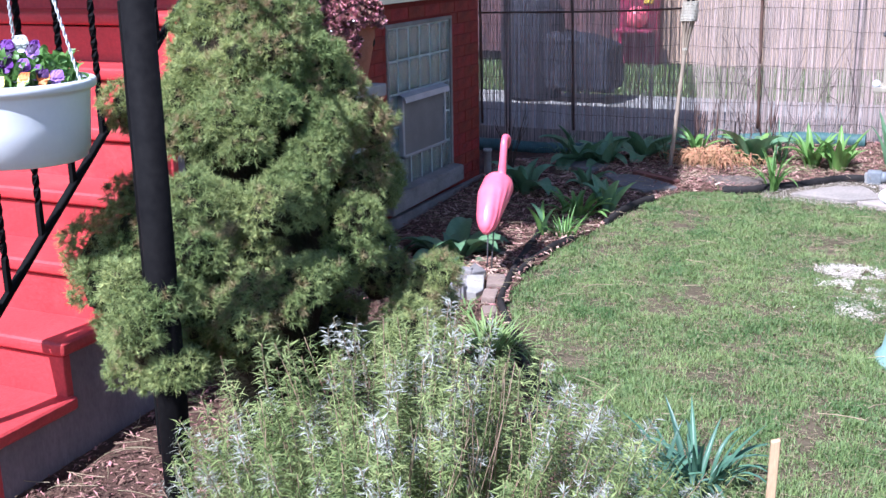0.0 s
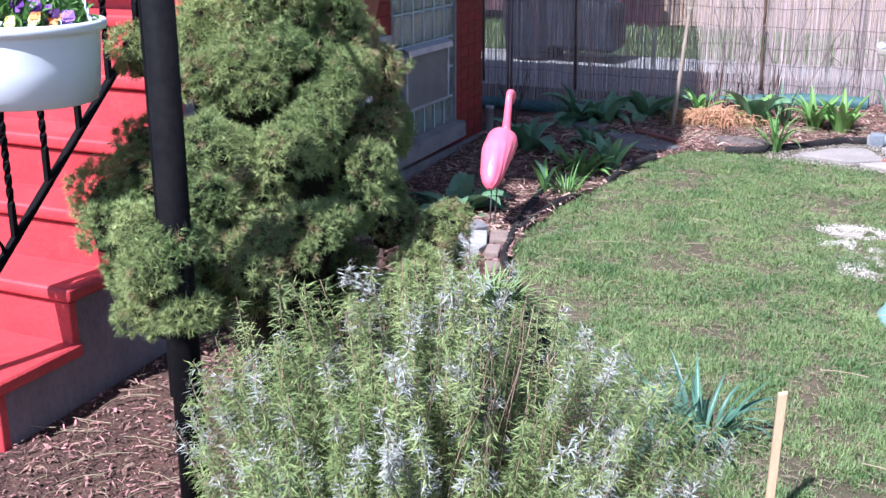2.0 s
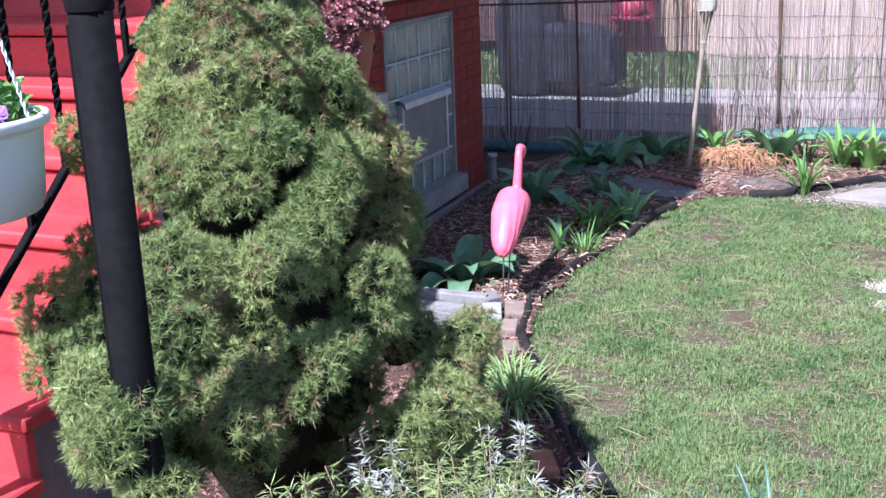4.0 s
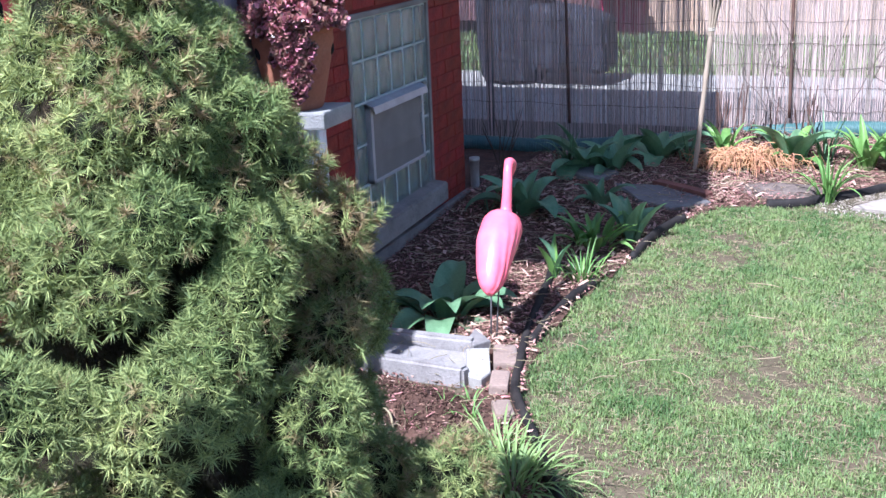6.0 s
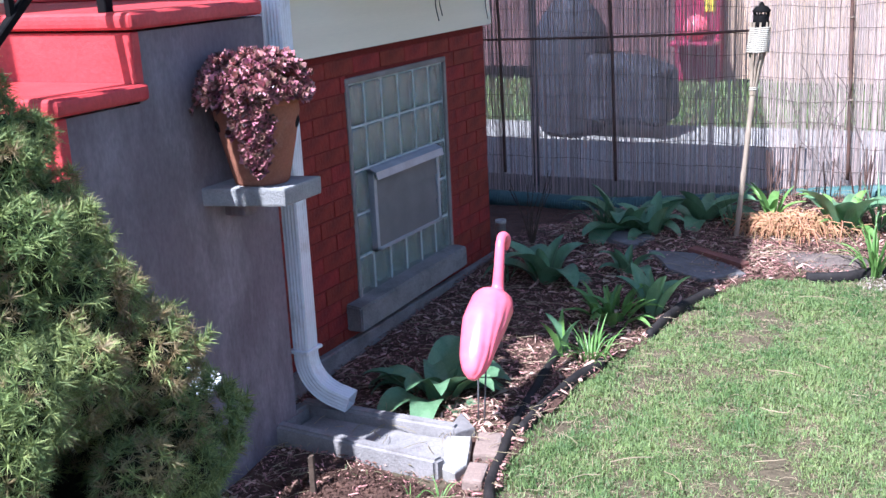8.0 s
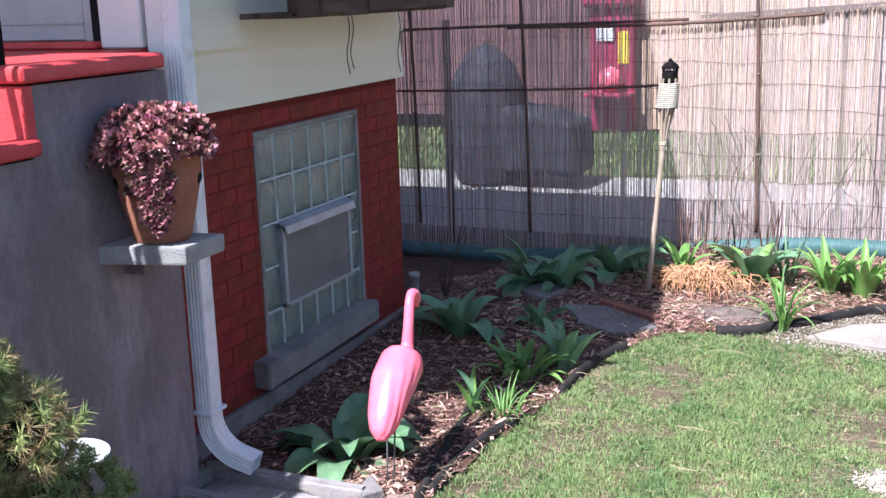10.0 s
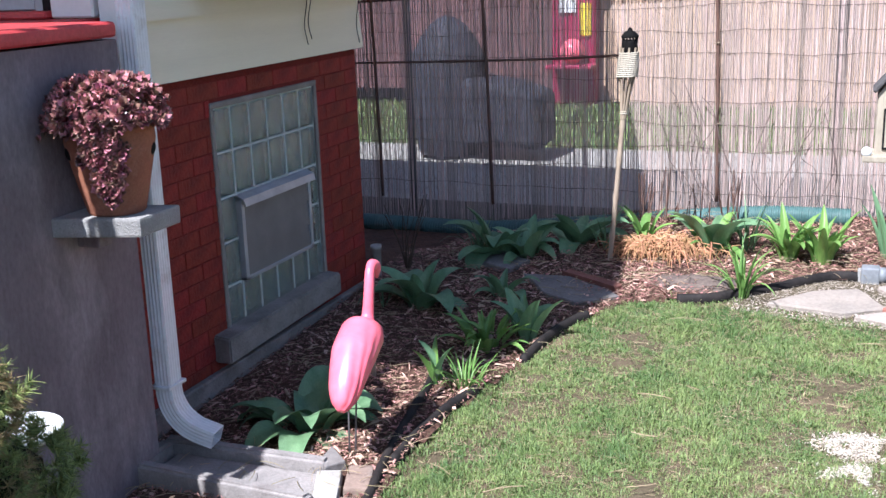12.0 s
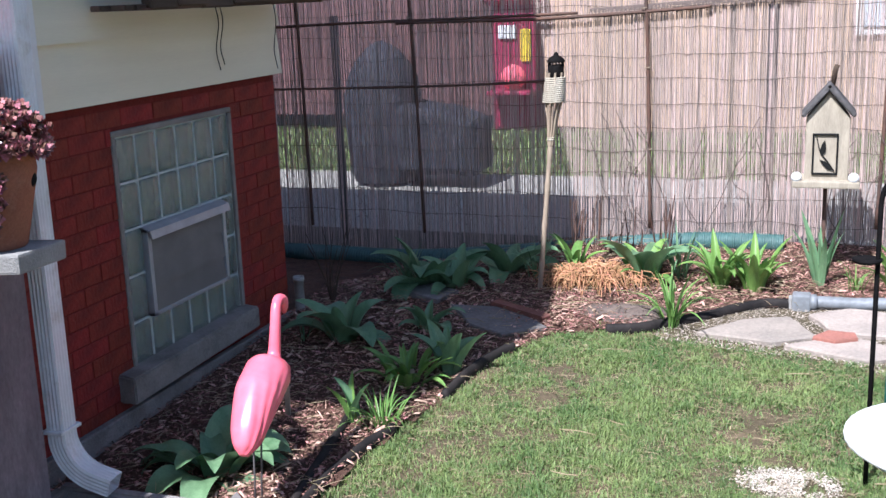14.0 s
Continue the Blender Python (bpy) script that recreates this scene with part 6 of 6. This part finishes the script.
    B = "tulip leaves growing against the shaded fence"
    clump("daffodil_plant", 0.385, 1.85, 18, strap, 0.95, 0.05, "narrow bulb leaves against the shaded fence", 0.2)
    clump("tulip_plant", 0.52, 1.84, 12, broad, 1.25, 0.08, B, 0.9, "fence tulips")
    clump("tulip_plant", 0.66, 1.80, 8, broad, 1.05, 0.06, B, 1.0, "fence tulips")
    clump("tulip_plant", 0.84, 2.13, 10, broad, 1.2, 0.08, B, 1.0, "fence tulips")
    clump("daffodil_plant", 1.03, 2.02, 16, strap, 1.0, 0.05, "narrow bulb leaves beside the torch", 0.2)
    clump("tulip_plant", 1.205, 2.15, 8, lily, 1.0, 0.04, "small pale tulip leaves by the hose", 0.4)
    clump("lily_plant", 1.585, 2.09, 12, [lily[0], broad[1], lily[2], broad[4]], 1.2, 0.07, "bright sunlit lily leaves by the hose", 0.8)
    clump("daffodil_plant", 1.74, 2.14, 20, strap, 1.0, 0.06, "dark narrow bulb leaves by the hose", 0.2)
    clump("bluebell_plant", 1.80, 1.44, 30, green_strap, 1.4, 0.04, "narrow leaves fanning over the black edging", 0.35)
    clump("lily_plant", 1.957, 1.98, 18, lily, 1.1, 0.05, "sunlit lily leaves in bark mulch", 0.3, "fence lilies")
    clump("lily_plant", 2.116, 2.0, 18, lily, 1.1, 0.06, "sunlit lily leaves in bark mulch", 0.35, "fence lilies")
    clump("iris_plant", 2.42, 2.12, 9, sword, 1.0, 0.04, "tall sword-shaped iris leaves below the feeder", 0.3)
    clump("lily_plant", 2.58, 2.08, 10, green_strap, 0.8, 0.05, "low narrow leaves by the grey pipe", 0.3)
    clump("lily_plant", 2.76, 2.10, 14, lily, 1.1, 0.06, "sunlit lily leaves beside the feeder", 0.3)
    clump("daffodil_plant", 2.11, -2.15, 46, bulb, 0.9, 0.09, "blue-green strap leaves at the lawn edge", 0.5)
    clump("daffodil_plant", 2.0, -2.28, 26, bulb, 0.85, 0.08, "blue-green strap leaves under the lavender", 0.5)
    clump("grass_clump", 1.15, -1.42, 130, pale_strap, 1.0, 0.11, "arching light green grass clump by the edging", 0.8)
    clump("grass_clump", 1.05, -1.24, 60, pale_strap, 0.75, 0.08, "small arching grass clump", 0.8)
    for x, y, s in ((0.62, -1.0, 0.35), (0.70, -1.02, 0.32), (0.80, -1.05, 0.42), (0.90, -1.08, 0.5), (0.52, -0.98, 0.28), (0.86, -0.98, 0.45), (0.72, -1.16, 0.3)):
        clump("grass_tuft", x, y, 9, green_strap, s, 0.018, "thin green shoots in bare soil", 0.4, "soil shoots")
    clump("grass_tuft", 0.25, 0.90, 6, strap, 0.6, 0.02, "thin green blades by the wall", 0.4)
    # dark shoot by the house corner
    tw = thing("twiggy_shrub", (0.15, 1.42, ground_z(0.15, 1.42)), "bare thin dark twigs by the house corner", "shrub")
    for k in range(12):
        a = rng.uniform(0, 6.28)
        pts = spline([(0, 0, -0.01), (0.04 * math.cos(a), 0.04 * math.sin(a), 0.16), (0.11 * math.cos(a + 0.4), 0.11 * math.sin(a + 0.4), rng.uniform(0.28, 0.42))], 6)
        part("twig", tube(bmesh.new(), pts, [0.004 * (1 - 0.75 * i / len(pts)) for i in range(len(pts))], 5), M_bark, tw)
    fs = thing("dead_stalks", (1.35, 2.55, ground_z(1.35, 2.55)), "dry broken stalks standing by the fence", "dead plant")
    for k in range(34):
        x = rng.uniform(-0.28, 0.30)
        h = rng.uniform(0.08, 0.34)
        part("stalk", tube(bmesh.new(), [(x, rng.uniform(-0.08, 0.06), -0.01), (x + rng.uniform(-0.03, 0.04), rng.uniform(-0.08, 0.06), h)], 0.0035, 5), M_rust, fs)
    vn = thing("dry_vine", (1.0, 2.78, ground_z(1.0, 2.78)), "thin leafless vine twigs climbing the reed fence", "vine")
    for k in range(22):
        x = rng.choice([0.35, 0.5, 1.55, 1.75, 1.9, 0.9]) + rng.uniform(-0.15, 0.15)
        pts = [(x, 0, -0.02)]
        for j in range(5):
            p = pts[-1]
            pts.append((p[0] + rng.uniform(-0.09, 0.09), rng.uniform(-0.012, 0.0), p[2] + rng.uniform(0.08, 0.19)))
        part("twig", tube(bmesh.new(), spline(pts, 5), 0.0022, 4), M_wire, vn)


def build_litter():
    rng = np.random.default_rng(77)
    def fibres(name, n, place, l0, l1, w, m, label, category, lift=0.02, rise=0.0, heap=lambda x, y: 0.0):
        V, F = [], []
        k = 0
        while k < n:
            p = place(rng)
            if p is None:
                continue
            x, y = p
            a, l = rng.uniform(0, 6.283), rng.uniform(l0, l1)
            bend = rng.normal(0, 0.3)
            z = ground_z(x, y) + lift + rng.uniform(0, 0.012)
            b = len(V)
            for j in range(4):
                t = j / 3
                aa = a + bend * t
                cx, cy = x + l * t * math.cos(aa), y + l * t * math.sin(aa)
                cz = z + heap(x, y) + rise * l * math.sin(math.pi * t) + 0.004 * math.sin(3 * t + a)
                s = w * (1 - 0.5 * t)
                V += [(cx - s * math.sin(aa), cy + s * math.cos(aa), cz), (cx + s * math.sin(aa), cy - s * math.cos(aa), cz), (cx, cy, cz + w * 1.2)]
            for j in range(3):
                q = b + j * 3
                F += [(q, q + 3, q + 5, q + 2), (q + 1, q + 2, q + 5, q + 4), (q, q + 1, q + 4, q + 3)]
            k += 1
        return tagged(raw(name, V, F, m), label, category, kind="stuff")
    bed = lambda x0, x1, y0, y1: (lambda r: (lambda x, y: (x, y) if in_bed(x, y) and not (x < 0.2 and y < -0.6) and x > 0.06 else None)(r.uniform(x0, x1), r.uniform(y0, y1)))
    fibres("dry_straws", 750, bed(0.1, 1.4, -1.4, 2.7), 0.03, 0.13, 0.0014, M_drygrass, "pale dry stems scattered over the mulch", "plant litter", 0.035, 0.05)
    fibres("dry_straws", 500, bed(1.3, 3.2, 1.5, 2.7), 0.03, 0.12, 0.0014, M_drygrass, "pale dry stems scattered by the fence", "plant litter", 0.035, 0.05)
    fibres("dry_straws", 260, bed(0.25, 1.3, -4.0, -1.9), 0.04, 0.14, 0.0016, M_drygrass, "pale dry stems under the spruce", "plant litter", 0.035, 0.05)
    lawn = lambda r: (lambda x, y: (x, y) if on_lawn(x, y) else None)(r.uniform(1.0, 3.2), r.uniform(-3.0, 1.4))
    fibres("dry_thatch", 6500, lawn, 0.02, 0.06, 0.0009, M_drygrass, "dead straw thatch lying in the lawn", "grass", 0.004, 0.1)
    fibres("lawn_twigs", 60, lawn, 0.04, 0.16, 0.0022, M_drygrass, "pale twigs lying on the lawn", "plant litter", 0.03, 0.05)
    def mound(r):
        x, y = 1.34 + r.normal(0, 0.11), 1.92 + r.normal(0, 0.05)
        return (x, y) if 1.12 < x < 1.68 else None
    fibres("cut_straw_clump", 440, mound, 0.06, 0.17, 0.0034, M_straw, "cut orange stubble of an ornamental grass", "plant litter", 0.015, 0.5, lambda x, y: 0.06 * math.exp(-((x - 1.36) / 0.2) ** 2 - ((y - 1.93) / 0.09) ** 2) * rng.random())
    # pale wood chips on the lawn and grit on the path
    def spot(cx, cy, rx, ry):
        def f(r):
            a, q = r.uniform(0, 6.283), math.sqrt(r.random()) * r.uniform(0.6, 1.1)
            x, y = cx + rx * q * math.cos(a), cy + ry * q * math.sin(a)
            return x, y, ground_z(x, y) + 0.004 + r.uniform(0, 0.012)
        return f
    def patchy(cx, cy, rx, ry, least):
        inner = spot(cx, cy, rx, ry)
        def f(r):
            p = inner(r)
            return p if noise.noise((p[0] * 13, p[1] * 13, 8)) + 0.5 * noise.noise((p[0] * 31, p[1] * 31, 3)) > least else None
        return f
    flakes("wood_chips", 3600, patchy(2.36, 0.05, 0.17, 0.11, -0.35), 0.0062, M_woodchip, "pale fresh wood chips spilled on the lawn", "wood chips", 51)
    flakes("wood_chips", 1500, patchy(2.37, -0.15, 0.17, 0.09, 0.0), 0.0062, M_woodchip, "broken band of pale wood chips on the lawn", "wood chips", 54)
    flakes("wood_chips", 1800, patchy(2.44, -0.40, 0.11, 0.19, -0.05), 0.0062, M_woodchip, "thin scatter of pale wood chips on grass", "wood chips", 52)
    flakes("wood_chips", 700, spot(2.32, -0.25, 0.34, 0.45), 0.0058, M_woodchip, "stray pale wood chips in the grass", "wood chips", 55)
    def path(r):
        x, y = r.uniform(1.75, 3.4), r.uniform(1.0, 1.9)
        if not (back_y(x) - 0.04 < y < pipe_y(x) - 0.02):
            return None
        return x, y, ground_z(x, y) + 0.004 + r.uniform(0, 0.008)
    flakes("path_grit", 13000, path, 0.0075, mat("pale_path_grit", (0.56, 0.48, 0.41), (0.42, 0.35, 0.29), 30, 0.9, 0.2, 60, isl=0.3), "pale grit and chips between flagstones", "gravel", 53)
    # bare soil mound by the far bed and dug soil by the splash block
    for name, cx, cy, rx, ry, h, lab in (("soil_mound", 1.56, 1.57, 0.29, 0.14, 0.03, "bare grey-brown crumbly soil patch"), ("soil_mound", 0.62, -1.06, 0.30, 0.16, 0.05, "freshly dug dark crumbly soil")):
        V, F = [], []
        n, m = 12, 40
        for i in range(n + 1):
            for j in range(m):
                a, q = 2 * math.pi * j / m, i / n
                x, y = cx + rx * q * math.cos(a), cy + ry * q * math.sin(a)
                V.append((x, y, ground_z(x, y) + 0.006 + h * (1 - q * q) + (0.012 * noise.noise((x * 22, y * 22, 1)) + 0.008 * noise.noise((x * 60, y * 60, 1))) * (1 - 0.6 * q)))
        for i in range(n):
            for j in range(m):
                F.append((i * m + j, (i + 1) * m + j, (i + 1) * m + (j + 1) % m, i * m + (j + 1) % m))
        soil = mat("crumbly_soil", (0.17, 0.13, 0.11), (0.11, 0.085, 0.075), 16, 0.95, 0.9, 60, fine=0.3) if cy > 0 else mat("dug_soil", (0.115, 0.062, 0.045), (0.07, 0.04, 0.03), 16, 0.95, 0.9, 60, fine=0.35)
        tagged(raw(name, V, F, soil, smooth=True), lab, "soil", kind="structure")
    def crumbs(r):
        a, q = r.uniform(0, 6.283), math.sqrt(r.random())
        x, y = 0.62 + 0.31 * q * math.cos(a), -1.06 + 0.16 * q * math.sin(a)
        return x, y, ground_z(x, y) + 0.010 + 0.05 * (1 - q * q) + r.uniform(-0.004, 0.006)
    flakes("soil_crumbs", 2600, crumbs, 0.012, M_mulch, "dark crumbs of freshly dug soil", "soil", 61, 0.7, 1.4)
    flakes("soil_crumbs", 420, crumbs, 0.014, M_chip, "bark bits mixed in the dug soil", "soil", 62, 0.4)
    root = part("pale_root", tube(bmesh.new(), spline([(0, 0, 0.0), (0.03, 0.02, 0.06), (0.07, 0.01, 0.05), (0.10, -0.03, 0.0)], 8), 0.004, 6), M_drygrass, None, "", True)
    root.location = (0.60, -1.20, ground_z(0.6, -1.20) + 0.01)
    tagged(root, "curved pale dead root on dug soil", "plant litter")


build_railing()
build_post_and_basket()
build_shelf_and_jar()
build_flamingo()
build_hardscape()
build_torch()
build_saucer()
build_birdhouse()
build_birdbath()
build_plants()
build_litter()
build_bricks(wall_house)
